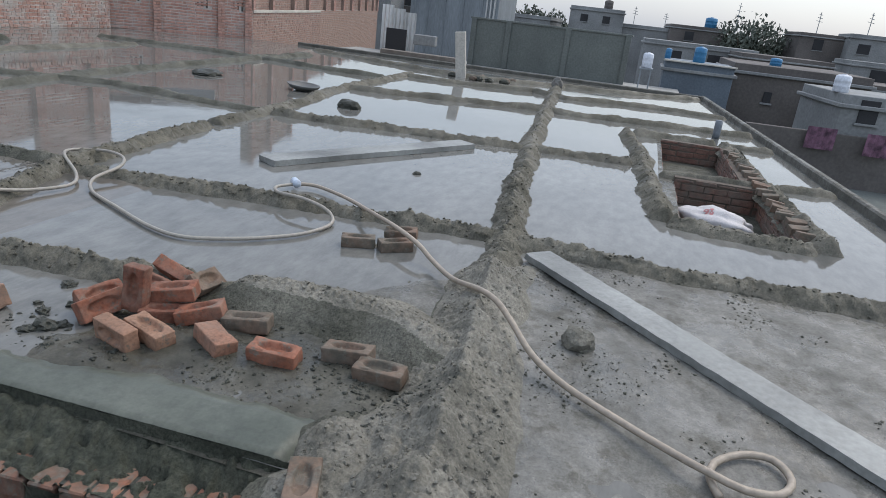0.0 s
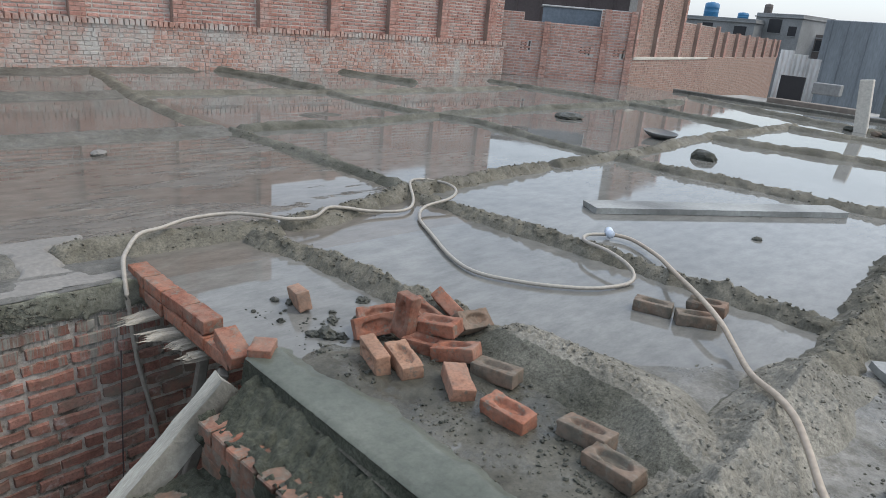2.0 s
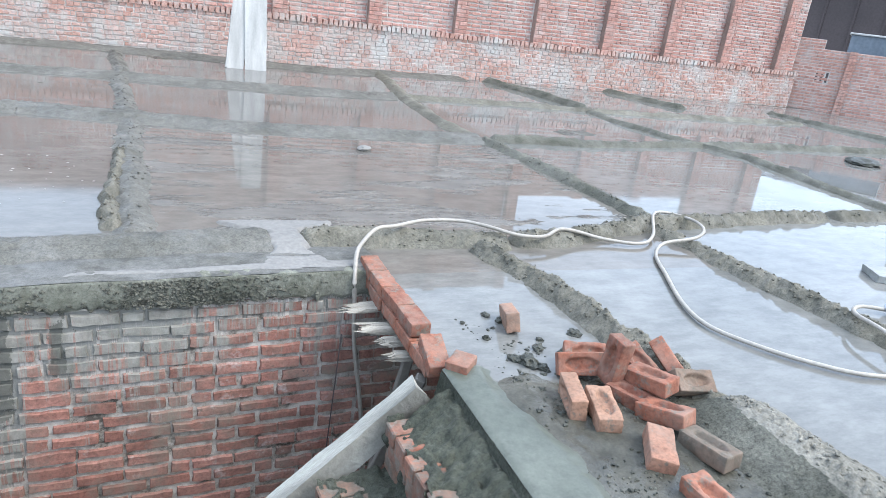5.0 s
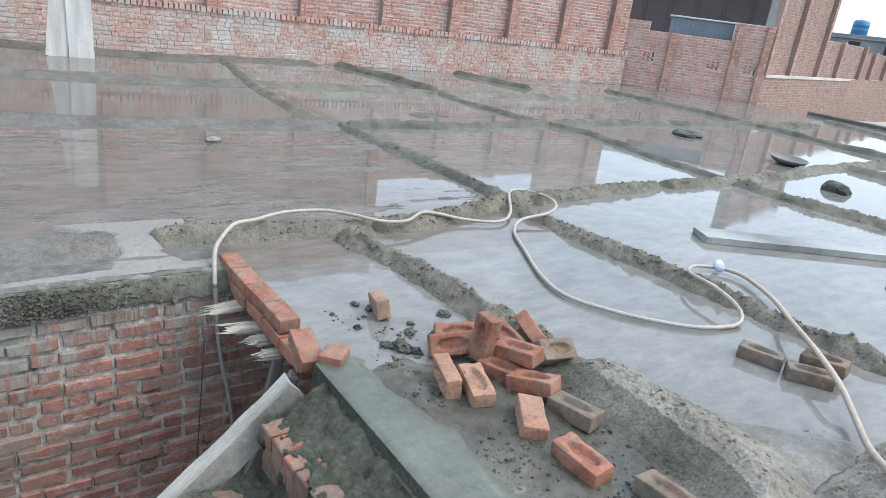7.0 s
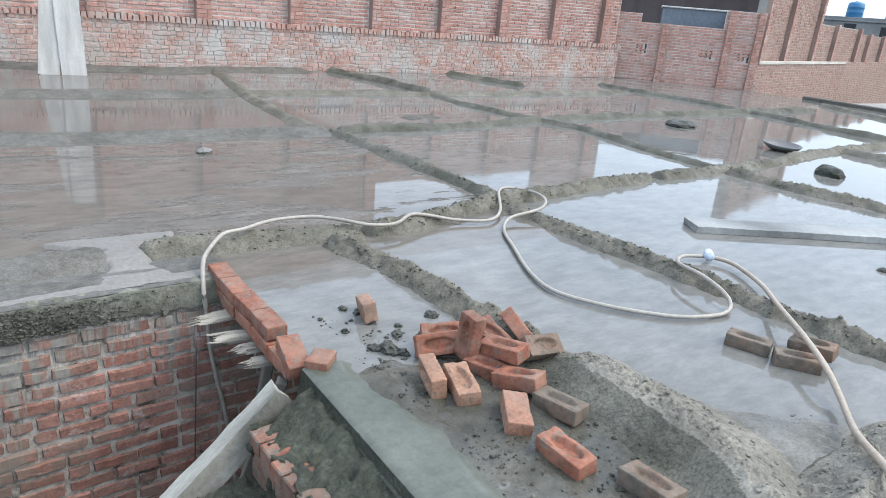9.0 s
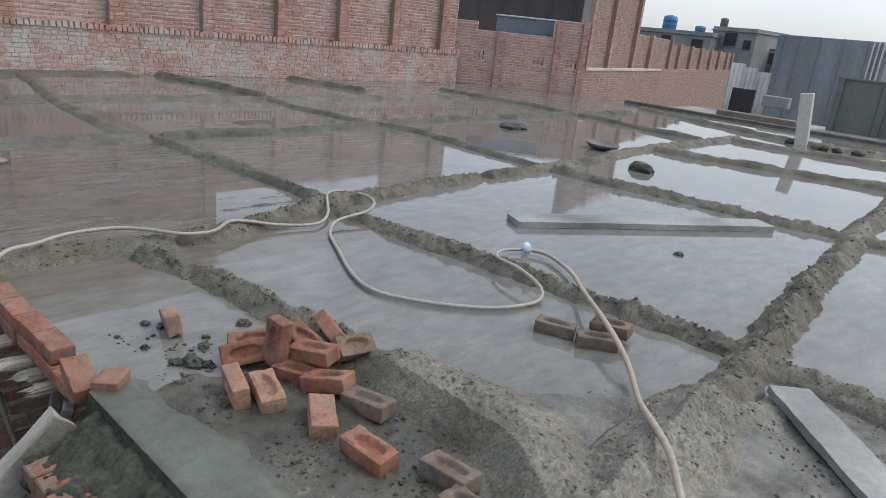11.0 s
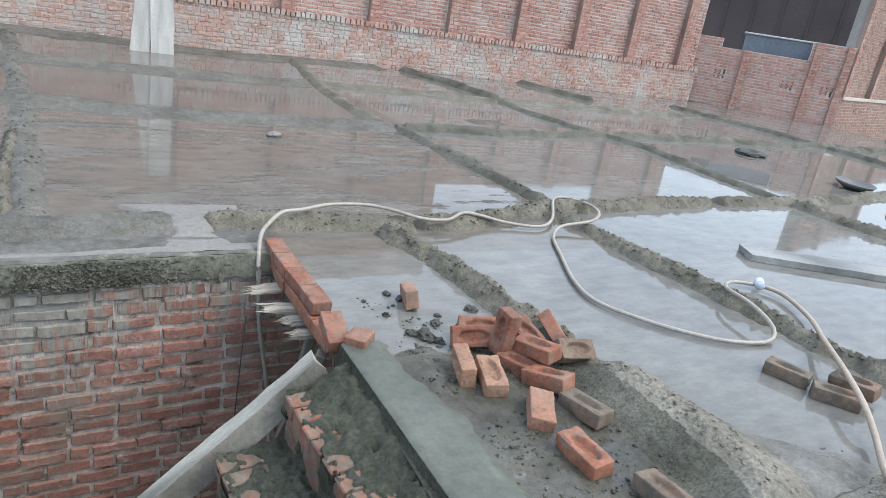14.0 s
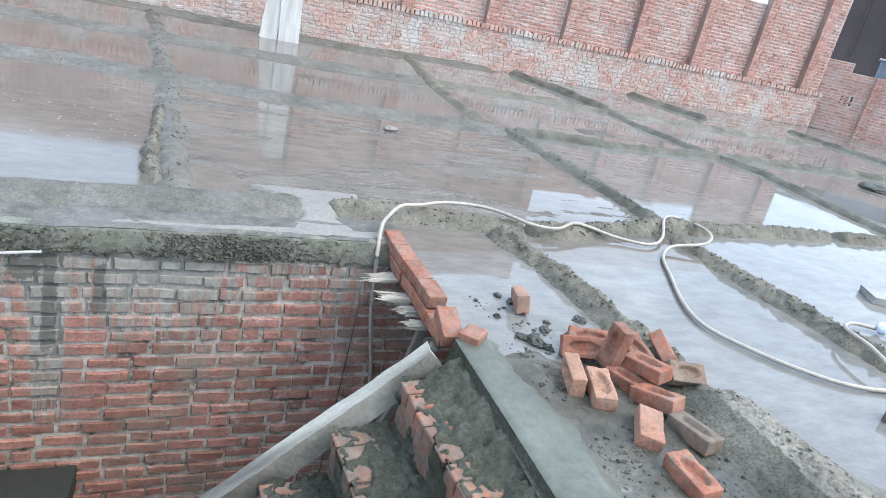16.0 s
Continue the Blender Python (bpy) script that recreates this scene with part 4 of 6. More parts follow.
def corner_bay():
    """Left end of the long wall: concrete frame with a brick panel, a rendered wall and leaning shutter boards."""
    y = wall_line(-5.9)
    root = empty("wall_alcove", pose(-5.9, y, 0, 0, 0, math.degrees(math.atan(0.025))))
    tagged(root, "brick panel set in a pale concrete frame", "wall panel", kind="structure")
    bm = box(0.2, 0.3, 0.92, 0.01, True)
    part("column", bm, RENDER_GREY, root, m=pose(0.55, 0.1, -0.1))
    bm = box(0.22, 0.3, 1.9, 0.01, True)
    part("column", bm, RENDER_GREY, root, m=pose(-0.5, 0.1, -0.1))
    bm = box(1.4, 0.28, 0.12, 0.01)
    part("lintel", bm, RENDER_GREY, root, m=pose(0.02, 0.12, 0.78))
    rows = course_boxes(0.84, -0.1, 0.72, 0.235, 0.086, 0.012, 0.008, 3)
    part("panel_core", box(0.86, 0.1, 0.9, 0, True), JOINT, root, m=pose(0.02, 0.22, -0.12))
    ob = link("brickwork", bricks_mesh("brickwork", rows, BRICK_FAR), root, m=pose(-0.4, 0.165, 0))
    ob["kind"] = "stuff"
    rows = course_boxes(0.84, 0.86, 2.2, 0.235, 0.086, 0.012, 0.008, 4)
    part("panel_core", box(0.86, 0.1, 1.5, 0, True), JOINT, root, m=pose(0.02, 0.22, 0.85))
    ob = link("brickwork", bricks_mesh("brickwork", rows, BRICK_FAR), root, m=pose(-0.4, 0.165, 0))
    ob["kind"] = "stuff"
    w = part("wall_west", box(0.3, 7.9, 1.60, 0.02, True), RENDER_ROUGH, None, m=pose(-5.46, 3.75, -0.2, 0, 0, 8.2))
    tagged(w, "rough grey cement-rendered side wall", "wall", kind="structure")
    w = part("wall_west_end", box(0.25, 3.0, 1.3, 0.02, True), BRICK_FAR, None, m=pose(-7.0, 10.4, -0.2))
    tagged(w, "brick wall closing the roof corner", "wall", kind="structure")
    for k, (dx, dy, tilt) in enumerate(((0, 0, 3), (0.05, 0.16, 4), (-0.02, 0.34, 2), (0.08, 0.52, 5), (0.02, 0.72, 3))):
        b = part("shutter_board", box(0.05, 0.22, 1.45, 0.006, True), (WOOD_DARK, WOOD_OLD, WOOD_DARK, WOOD_OLD, WOOD_OLD)[k], None, m=pose(-6.0 - dy * 0.7 + dx, 8.0 + dy * 3.6, -0.02, 0, -tilt, 8 + 4 * k))
        tagged(b, "upright weathered shuttering board leaning on the side wall", "timber board", "leaning shutter boards")


corner_bay()


def end_wall():
    """The wall across the far end, with vents, a tall piered part and a lower piered part."""
    first, last = Vector((15.25, 12.17)), Vector((18.2, 8.75))
    run = (last - first).normalized()
    full = (last - first).length

    def pt(t):
        return tuple(first + run * t)

    def along(x):
        return (x - first.x) / run.x
    vents = []
    for x in (15.86, 17.11, 17.80):
        vents += [(along(x) + 0.13 * k, along(x) + 0.13 * k + 0.06, 0.78, 1.06) for k in range(3)]
    label = "pinkish red brick wall with slotted vent holes"
    brick_wall("wall_east_vented", pt(0), pt(full), -0.2, 1.68, BRICK_EAST, JOINT, label, 0.23, joint=0.022, seed=61, holes=vents)
    brick_wall("wall_east_top", pt(0), pt(along(15.88)), 1.68, 1.93, BRICK_EAST, JOINT, "raised brick end of the vented wall", 0.23, joint=0.022, seed=62)
    brick_wall("wall_east_top", pt(along(17.45)), pt(full), 1.68, 2.19, BRICK_EAST, JOINT, "raised brick end of the vented wall", 0.23, joint=0.022, seed=63)
    out = Vector((run.y, -run.x)) * 0.10
    out = out if out.x < 0 else -out
    for x, z1 in ((16.37, 1.70), (17.57, 2.21), (18.10, 2.21)):
        t = along(x)
        p, q = first + run * (t - 0.10) + out, first + run * (t + 0.10) + out
        brick_wall("brick_pier", tuple(p), tuple(q), -0.2, z1, BRICK_EAST, PIER_CORE, "narrow brick pier on the vented wall", 0.10, seed=int(x * 10), category="pier")
    # the long wall beyond the roof edge, running away from the corner
    a, b = Vector((18.2, 8.75)), Vector((49.0, 16.95))
    d = (b - a).normalized()

    def far(x):
        return tuple(a + d * ((x - a.x) / d.x))
    brick_wall("wall_east_plinth", far(18.2), far(28.3), -1.2, 0.84, BRICK_END, JOINT_GREY, "brown brick wall with cement wash along its top", 0.5, seed=64)
    brick_wall("wall_east_far", far(28.3), far(49.0), -2.5, 0.86, BRICK_PALE_END, JOINT_GREY, "plain orange-brown brick wall farther off", 0.5, seed=67)
    wash = part("cement_wash", box(10.4, 0.04, 0.10, 0.012), CONCRETE, None, m=wall_frame(far(18.2), far(28.3))[0] @ pose(5.2, -0.02, 0.82))
    tagged(wash, "pale cement wash along the top of the plinth", "cement band", kind="structure")
    back = Vector((-d.y, d.x)) * 0.12
    for x0, x1, top, piers in ((18.2, 23.6, 4.1, (18.3, 20.5, 23.5)), (23.6, 29.6, 2.15, (26.0, 29.6)), (29.6, 49.0, 1.98, (31.6, 34.4, 37.2, 40.3, 43.3, 46.6, 48.9))):
        p, q = Vector(far(x0)) + back, Vector(far(x1)) + back
        brick_wall("wall_east_upper", tuple(p), tuple(q), 0.84, top, BRICK_END, JOINT_GREY, "brown brick wall with slim piers above the plinth", 0.25, seed=int(x0))
        for x in piers:
            wide = 0.26 if x < 30 else 0.5
            p, q = Vector(far(x)) - d * wide / 2 - back * 0.2, Vector(far(x)) + d * wide / 2 - back * 0.2
            brick_wall("brick_pier", tuple(p), tuple(q), 0.84, top + 0.05, BRICK_FAR, PIER_CORE, "slim dark pier on the brown brick wall", 0.14, seed=int(x), category="pier")
    # far sheet-steel shed, and a low lean-to behind the vented wall
    m, length = wall_frame(tuple(first - run * 1.2), pt(full))
    left, right = Vector((39.3, 38.6)), Vector((48.4, 25.6))
    wide = (right - left).length
    shed = empty("steel_shed", wall_frame(tuple(left), tuple(right))[0], label="tall dark brown sheet-steel shed beyond the vented wall", category="shed")
    part("cladding", box(wide, 9.0, 14.5, 0.02), STEEL_BROWN, shed, m=pose(wide / 2, 4.6, 0.75))
    for k in range(9):
        part("seam", box(0.14, 0.12, 14.5, 0.01), STEEL_BROWN, shed, m=pose(0.2 + k * (wide - 0.4) / 8, 0.06, 0.75))
    hut = empty("lean_to", m, label="low grey sheet lean-to with a pale roof edge", category="shed")
    t0, t1 = 1.2 + along(16.25), 1.2 + along(18.1)
    part("fascia", box(t1 - t0, 0.10, 0.62, 0.01), WALL_BLUE, hut, m=pose((t0 + t1) / 2, 0.55, 1.86))
    part("roof_sheet", box(t1 - t0 + 0.1, 1.3, 0.05, 0.01), ZINC, hut, m=pose((t0 + t1) / 2, 1.1, 2.19))


end_wall()


def worn_plank(length, width, thick, seed=0, wear=0.004):
    """A sawn plank whose edges are chipped and whose faces are uneven."""
    n, prof = int(length / 0.035), []
    w, t = width / 2, thick / 2
    for a, b in ((-1, -1), (-0.5, -1), (0, -1), (0.5, -1), (1, -1), (1, 0), (1, 1), (0.92, 1.0), (0.5, 1), (0, 1), (-0.5, 1), (-0.92, 1.0), (-1, 1), (-1, 0)):
        prof.append((a * w, b * t))
    bm = bmesh.new()
    rings = []
    off = Vector((seed * 5.1, 0, 0))
    for i in range(n + 1):
        x = -length / 2 + length * i / n
        ring = []
        for a, b in prof:
            q = Vector((x, a, b))
            edge = 1.0 if abs(a) > 0.9 * w else 0.45
            x2 = x + (0.02 * noise.noise(q * 12 + off) if i in (0, n) else 0)
            ring.append(bm.verts.new((x2, a + edge * wear * 2.2 * noise.noise(q * 9 + off) - math.copysign(wear, a) * max(0, noise.noise(q * 3 + off)) * edge, b + wear * 0.7 * noise.noise(q * 14 + off + Vector((0, 5, 0))))))
        rings.append(ring)
    k = len(prof)
    for p, q in zip(rings, rings[1:]):
        for i in range(k):
            bm.faces.new((p[i], q[i], q[(i + 1) % k], p[(i + 1) % k]))
    bm.faces.new(rings[0])
    bm.faces.new(rings[-1][::-1])
    bmesh.ops.recalc_face_normals(bm, faces=bm.faces)
    return bm


# ---------------- stairwell ----------------
def stairwell():
    brick_wall("wall_stairwell", (-3.35, well_line(-3.35)), (1.6, well_line(1.6)), -2.5, -0.10, BRICK_WELL, JOINT_WELL, "red brick stairwell wall with thick pale mortar and drips", 0.12, 0.242, 0.091, 0.028, 0.016, 71, singles=(0.0, 3.5, -1.6), jitter=0.006)
    prof = ((0.05, 0.042), (-0.028, 0.042), (-0.0335, 0.039), (-0.035, 0.028), (-0.035, 0.010), (-0.035, -0.02), (-0.034, -0.045), (-0.032, -0.07), (-0.028, -0.095), (-0.02, -0.112), (0.03, -0.12))
    xs, k = np.linspace(-3.4, 0.1, 400), len(prof)
    gx = np.repeat(xs[:, None], k, 1)
    gy, gz = (np.array([[q[a] for q in prof]]).repeat(len(xs), 0) for a in (0, 1))
    rough = smooth(0.1, 0.4, fbm(gx, gz * 3, 0.7, 2, 5))
    gy = gy - 0.004 * rough * (fbm(gx, gz, 0.03, 3, 8) + 0.2) - 0.006 * fbm(gx, gz, 0.3, 2, 9)
    gz = gz + 0.010 * fbm(gx, gy * 0, 0.45, 3, 12) + (gz < -0.09) * (0.03 * fbm(gx, gy * 0, 0.12, 3, 18) - 0.05 * np.maximum(0, fbm(gx, gy * 0, 0.045, 2, 28) - 0.15)) + 0.010 * rough * fbm(gx, gy, 0.04, 2, 15)
    verts = np.stack([gx, gy, gz], -1).reshape(-1, 3).tolist()
    faces = [(i * k + q, (i + 1) * k + q, (i + 1) * k + q + 1, i * k + q + 1) for i in range(len(xs) - 1) for q in range(k - 1)]
    lx, ly = np.meshgrid(np.linspace(-3.4, 0.12, 240), np.linspace(-0.033, 0.42, 14))
    lz = 0.044 + 0.006 * fbm(lx, ly, 0.4, 3, 40) + 0.010 * fbm(lx, ly * 0, 0.45, 3, 12) - 0.02 * smooth(0.2, 0.42, ly)
    skew = pose(0, 0.06, 0, 0, 0, math.degrees(math.atan(0.07)))
    ledge = link("coping_ledge", mesh_from("coping_ledge", np.stack([lx, ly, lz], -1).reshape(-1, 3).tolist(), [(i * 240 + q, i * 240 + q + 1, (i + 1) * 240 + q + 1, (i + 1) * 240 + q) for i in range(13) for q in range(239)], LEDGE, True), m=skew)
    tagged(ledge, "smooth grey cement ledge along the stairwell edge", "coping", kind="structure")
    band = link("slab_edge", mesh_from("slab_edge", verts, faces, COPING_RAW), m=skew)
    tagged(band, "raw greenish concrete slab edge above the brickwork", "slab edge", kind="structure")
    # walls and floor added to close the well, its shade in their near-black colour
    right = part("wall_stairwell_side", box(0.12, 1.4, 3.1, 0), WELL_SHADE, None, m=pose(1.64, -0.65, -1.75))
    tagged(right, "near-black wall under the slab, shade in its colour", "wall", kind="structure")
    near = part("wall_stairwell_near", box(6.8, 0.12, 3.2, 0), WELL_SHADE, None, m=pose(-3.4, -2.57, -1.75))
    tagged(near, "near-black cement wall added on the unseen near side of the stair", "wall", kind="structure")
    left = part("wall_stairwell_end", box(0.12, 2.8, 3.2, 0), WELL_SHADE, None, m=pose(-3.36, -1.3, -1.75))
    tagged(left, "near-black cement wall added to close the unseen end of the stairwell", "wall", kind="structure")
    fl = part("stairwell_floor", box(8.6, 2.9, 0.1, 0), WELL_SHADE, None, m=pose(-2.4, -1.3, -2.5))
    tagged(fl, "near-black cement floor at the foot of the stair, shade in its colour", "floor", kind="structure")


stairwell()


def under_slab():
    """Splintered shutter boards under the brick row, raking props and two bars in the stairwell."""
    rnd = random.Random(40)
    for k, (y, reach, z, rz, w) in enumerate(((-0.21, 0.17, -0.05, 6, 0.10), (-0.45, 0.13, -0.062, -2, 0.09), (-0.58, 0.05, -0.075, 8, 0.08), (-0.72, 0.03, -0.08, 3, 0.07))):
        bm = bmesh.new()
        n = 19
        rows = []
        for i in range(n):
            f = i / (n - 1)
            tooth = (0.0, 0.05, 0.015, 0.09, 0.03)[(i * 2 + k) % 5] + rnd.uniform(-0.02, 0.03)
            tip = -reach - tooth + 0.06
            th = 0.011 + 0.004 * math.sin(i * 1.7 + k)
            yy = -w / 2 + w * f
            rows.append([bm.verts.new(q) for q in ((0.34, yy, th), (-reach * 0.35, yy, th + rnd.uniform(-0.003, 0.003)), (tip, yy + rnd.uniform(-0.003, 0.003), rnd.uniform(-0.006, 0.004)), (-reach * 0.35, yy, -th), (0.34, yy, -th))])
        for p, q in zip(rows, rows[1:]):
            for i in range(4):
                bm.faces.new((p[i], p[i + 1], q[i + 1], q[i]))
        bm.faces.new(rows[0][::-1])
        bm.faces.new(rows[-1])
        bmesh.ops.recalc_face_normals(bm, faces=bm.faces)
        ob = part("splintered_board", bm, WOOD_SPLIT, None, "", pose(0.0, y, z - 0.035, rnd.uniform(-5, 5), rnd.uniform(-2, 5), rz))
        tagged(ob, "broken pale shutter board jutting under the brick row", "shutter board", "splintered boards")
    for p, q, w in (((0.06, -0.95, -0.10), (-0.42, -0.75, -1.7), 0.07), ((0.12, -0.62, -0.10), (-0.2, -0.55, -1.9), 0.06), ((0.2, -1.1, -0.1), (0.05, -0.8, -1.8), 0.08)):
        d = Vector(q) - Vector(p)
        m = Matrix.Translation((Vector(p) + Vector(q)) / 2) @ d.to_track_quat("Z", "Y").to_matrix().to_4x4()
        ob = part("timber_prop", box(w, 0.05, d.length, 0.006), WOOD_DARK, None, "", m)
        tagged(ob, "raking damp timber prop under the slab", "prop", "props under the slab")
    for x0, x1 in ((-0.12, -0.2),):
        ob = tube("steel_bar", [(x0, -0.03, -0.35), (x1, -0.035, -1.9)], 0.004, STEEL_BROWN, None, "", 6, 0.3)
        tagged(ob, "thin rusty bar leaning on the stairwell bricks", "bar", "bars in the stairwell")
    # smooth pale overflow between the two ends of the mortar ridge
    nx, ny = 120, 60
    gx, gy = np.meshgrid(np.linspace(-1.85, 0.06, nx), np.linspace(-0.06, 0.99, ny))
    hold = gy - well_line(gx)
    wob = 0.04 * fbm(gx, gy, 0.16, 3, 14) + 0.02 * fbm(gx, gy, 0.05, 2, 24)
    waist = np.abs(gx + 0.38 + 0.06 * fbm(gy, gy * 0, 0.3, 2, 3)) - (0.08 + 0.30 * smooth(0.66, 0.98, gy) + 0.12 * smooth(0.42, 0.20, gy)) + wob
    tail = np.maximum(np.abs(hold - 0.085 - 0.03 * fbm(gx, gx * 0, 0.5, 2, 31)) - 0.028 * (1 + smooth(-1.0, -0.3, gx)), -1.55 - gx) + 0.5 * wob
    edge = np.minimum(waist, tail)
    top = 0.047 + 0.010 * fbm(gx, gy * 0, 0.45, 3, 12)
    crown = 0.012 + 0.058 * np.exp(-((gy - 0.55) / 0.28) ** 2)
    gz = np.where(hold < 0.22, np.maximum(top, crown), crown) + 0.003 * fbm(gx, gy, 0.09, 3, 14)
    gz = gz - 0.05 * smooth(-0.01, 0.05, edge)
    verts = np.stack([gx, gy, gz], -1).reshape(-1, 3).tolist()
    inside = (edge < 0.05) & (hold > 0.012)
    faces = [(i * nx + q, i * nx + q + 1, (i + 1) * nx + q + 1, (i + 1) * nx + q) for i in range(ny - 1) for q in range(nx - 1) if inside[i, q] and inside[i + 1, q + 1]]
    ob = link("lime_saddle", mesh_from("lime_saddle", verts, faces, LIME, True))
    tagged(ob, "pale dry cement overflow crossing the mortar ridge", "cement patch", kind="structure")


under_slab()


def staircase():
    turn = pose(-0.19, -1.2, 0, 0, 0, 5.0) @ pose(0.19, 1.2, 0)
    root = empty("staircase", turn, label="rough brick and mortar stair with cement-filled treads", category="staircase")
    rnd = random.Random(21)
    tread, rise = 0.285, 0.262
    for k in range(9):
        xr = -0.195 - tread * k
        top = -0.095 - rise * k
        width = (-2.5, -1.26)
        bm = bmesh.new()
        add_box(bm, (xr + 0.185, -1.885, top - 0.19), (tread + 0.05, 1.23, 0.36))
        part("tread_fill", bm, CLOD, root)
        # header bricks along the nosing, their ends showing
        y = width[1]
        while y > width[0] + 0.05:
            w = rnd.uniform(0.105, 0.118)
            b = box(0.2, w - 0.012, 0.078, 0.006)
            part("brick", b, BRICK_STEP, root, m=pose(xr + 0.085 + rnd.uniform(-0.006, 0.006), y - w / 2, top - 0.042 + rnd.uniform(-0.004, 0.004), 0, rnd.uniform(-2, 2), rnd.uniform(-2, 2)))
            y -= w
        # stretchers of the riser under the nosing
        y = width[1]
        while y > width[0] + 0.1:
            w = rnd.uniform(0.225, 0.24)
            part("brick", box(0.1, w - 0.012, 0.075, 0.006), BRICK_STEP, root, m=pose(xr + 0.052 + rnd.uniform(-0.005, 0.005), y - w / 2, top - 0.128, 0, 0, rnd.uniform(-1.5, 1.5)))
            part("brick", box(0.1, w - 0.014, 0.075, 0.006), BRICK_STEP, root, m=pose(xr + 0.056 + rnd.uniform(-0.005, 0.005), y - w / 2 + 0.03, top - 0.216, 0, 0, rnd.uniform(-1.5, 1.5)))
            y -= w
        # mortar spread over the tread, leaving parts of the bricks bare
        gx, gy = np.meshgrid(np.linspace(xr - 0.005, xr + tread + 0.08, 40), np.linspace(-2.5, -1.25, 140))
        gz = top - 0.001 + 0.022 * fbm(gx, gy, 0.12, 3, 60 + k) + 0.016 * np.abs(vnoise(gx / 0.045, gy / 0.045, 80 + k)) + 0.012 * vnoise(gx / 0.022, gy / 0.022, 95 + k) + 0.016 * smooth(0.03, 0.15, gx - xr) - 0.006 * smooth(0.05, 0.01, gx - xr + 0.07 * fbm(gy, gx * 0, 0.12, 2, 70 + k))
        bare = smooth(0.02, 0.20, fbm(gx, gy, 0.07, 3, 220 + k)) * smooth(0.19, 0.11, gx - xr + 0.06 * fbm(gx, gy, 0.09, 2, 130 + k))
        gz = gz - 0.04 * bare
        if k == 0:
            gz = gz + 0.06 * smooth(xr + tread - 0.18, xr + tread - 0.03, gx + 0.02 * fbm(gx, gy, 0.1, 2, 140))
        verts = np.stack([gx, gy, gz], -1).reshape(-1, 3).tolist()
        faces = [(i * 40 + q, i * 40 + q + 1, (i + 1) * 40 + q + 1, (i + 1) * 40 + q) for i in range(139) for q in range(39)]
        link("mortar_bed", mesh_from("mortar_bed", verts, faces, STEP_MORTAR, True), root)
        # mortar smeared down the riser, rubbed through to the bricks in places
        gz, gy = np.meshgrid(np.linspace(top - rise - 0.01, top - 0.012, 28), np.linspace(-2.5, -1.255, 140))
        rub = smooth(-0.10, 0.16, fbm(gy, gz, 0.16, 4, 150 + k) + 0.25 * smooth(top - 0.10, top - 0.02, gz))
        gx = xr - 0.023 + 0.028 * rub + 0.006 * fbm(gy, gz, 0.035, 3, 160 + k) + 0.014 * smooth(top - 0.07, top - 0.13, gz)
        verts = np.stack([gx, gy, gz], -1).reshape(-1, 3).tolist()
        faces = [(i * 28 + q, i * 28 + q + 1, (i + 1) * 28 + q + 1, (i + 1) * 28 + q) for i in range(139) for q in range(27)]
        link("riser_mortar", mesh_from("riser_mortar", verts, faces, STEP_MORTAR, True), root)
    # block added for a dark area beside the stair, shade in its colour
    low = part("added_dark_landing", box(1.6, 1.22, 0.16, 0.01), WELL_SHADE, None, m=pose(-2.5, -0.635, -1.62))
    tagged(low, "near-black cement landing added beside the lower stair for its shade", "landing", kind="structure")
    # sloped side board of the shuttering
    ang = math.degrees(math.atan2(0.86, 1.03))
    b = part("side_board", worn_plank(3.6, 0.085, 0.13, 3), WOOD_OLD, None, m=pose(-1.39, -1.28, -1.185, 0, -ang, 5))
    tagged(b, "pale cement-splashed shuttering board along the stair side", "shutter board")


staircase()


def plaster_strip():
    n, m = 34, 90
    gx, gy = np.meshgrid(np.linspace(0.0, 0.52, n), np.linspace(-2.60, -1.10, m))
    lead = 0.095 + 0.035 * (-1.2 - gy)
    gx = gx + lead
    ground = slab_height(gx, gy)
    lim = 0.36 + 0.10 * smooth(-1.2, -2.2, gy) + 0.05 * fbm(gy, gy * 0, 0.35, 3, 5) + 0.02 * fbm(gx, gy, 0.06, 3, 15)
    near = smooth(-2.55, -2.45, gy + 0.03 * fbm(gx, gy, 0.12, 2, 9))
    keep = smooth(lim + 0.03, lim - 0.10, gx) * near
    gz = (ground - 0.012) * (1 - keep) + (0.036 + 0.0015 * fbm(gx, gy, 0.2, 3, 6)) * keep
    gz[:, 0] -= 0.008
    verts = np.stack([gx, gy, gz], -1).reshape(-1, 3).tolist()
    faces = [(i * n + q, i * n + q + 1, (i + 1) * n + q + 1, (i + 1) * n + q) for i in range(m - 1) for q in range(n - 1)]
    ob = link("cement_strip", mesh_from("cement_strip", verts, faces, PLASTER, True))
    tagged(ob, "smooth trowelled greenish cement strip at the stair head", "cement strip", kind="structure")
    # rough chamfer from the strip down to the top step
    k = 8
    fy, t = np.meshgrid(np.linspace(-2.52, -1.10, 110), np.linspace(0, 1, k), indexing="ij")
    fx = 0.096 + 0.035 * (-1.2 - fy) - 0.022 * t - 0.006 * fbm(fy, t, 0.06, 3, 19)
    fz = 0.026 - 0.13 * t + 0.006 * fbm(fy, t * 0.3, 0.05, 3, 29) - 0.02 * t * (1 - t)
    verts = np.stack([fx, fy, fz], -1).reshape(-1, 3).tolist()
    faces = [(i * k + q, i * k + q + 1, (i + 1) * k + q + 1, (i + 1) * k + q) for i in range(109) for q in range(k - 1)]
    ob = link("strip_edge", mesh_from("strip_edge", verts, faces, STEP_MORTAR, True))
    tagged(ob, "dark rough mortar edge below the smooth strip", "mortar edge", kind="structure")


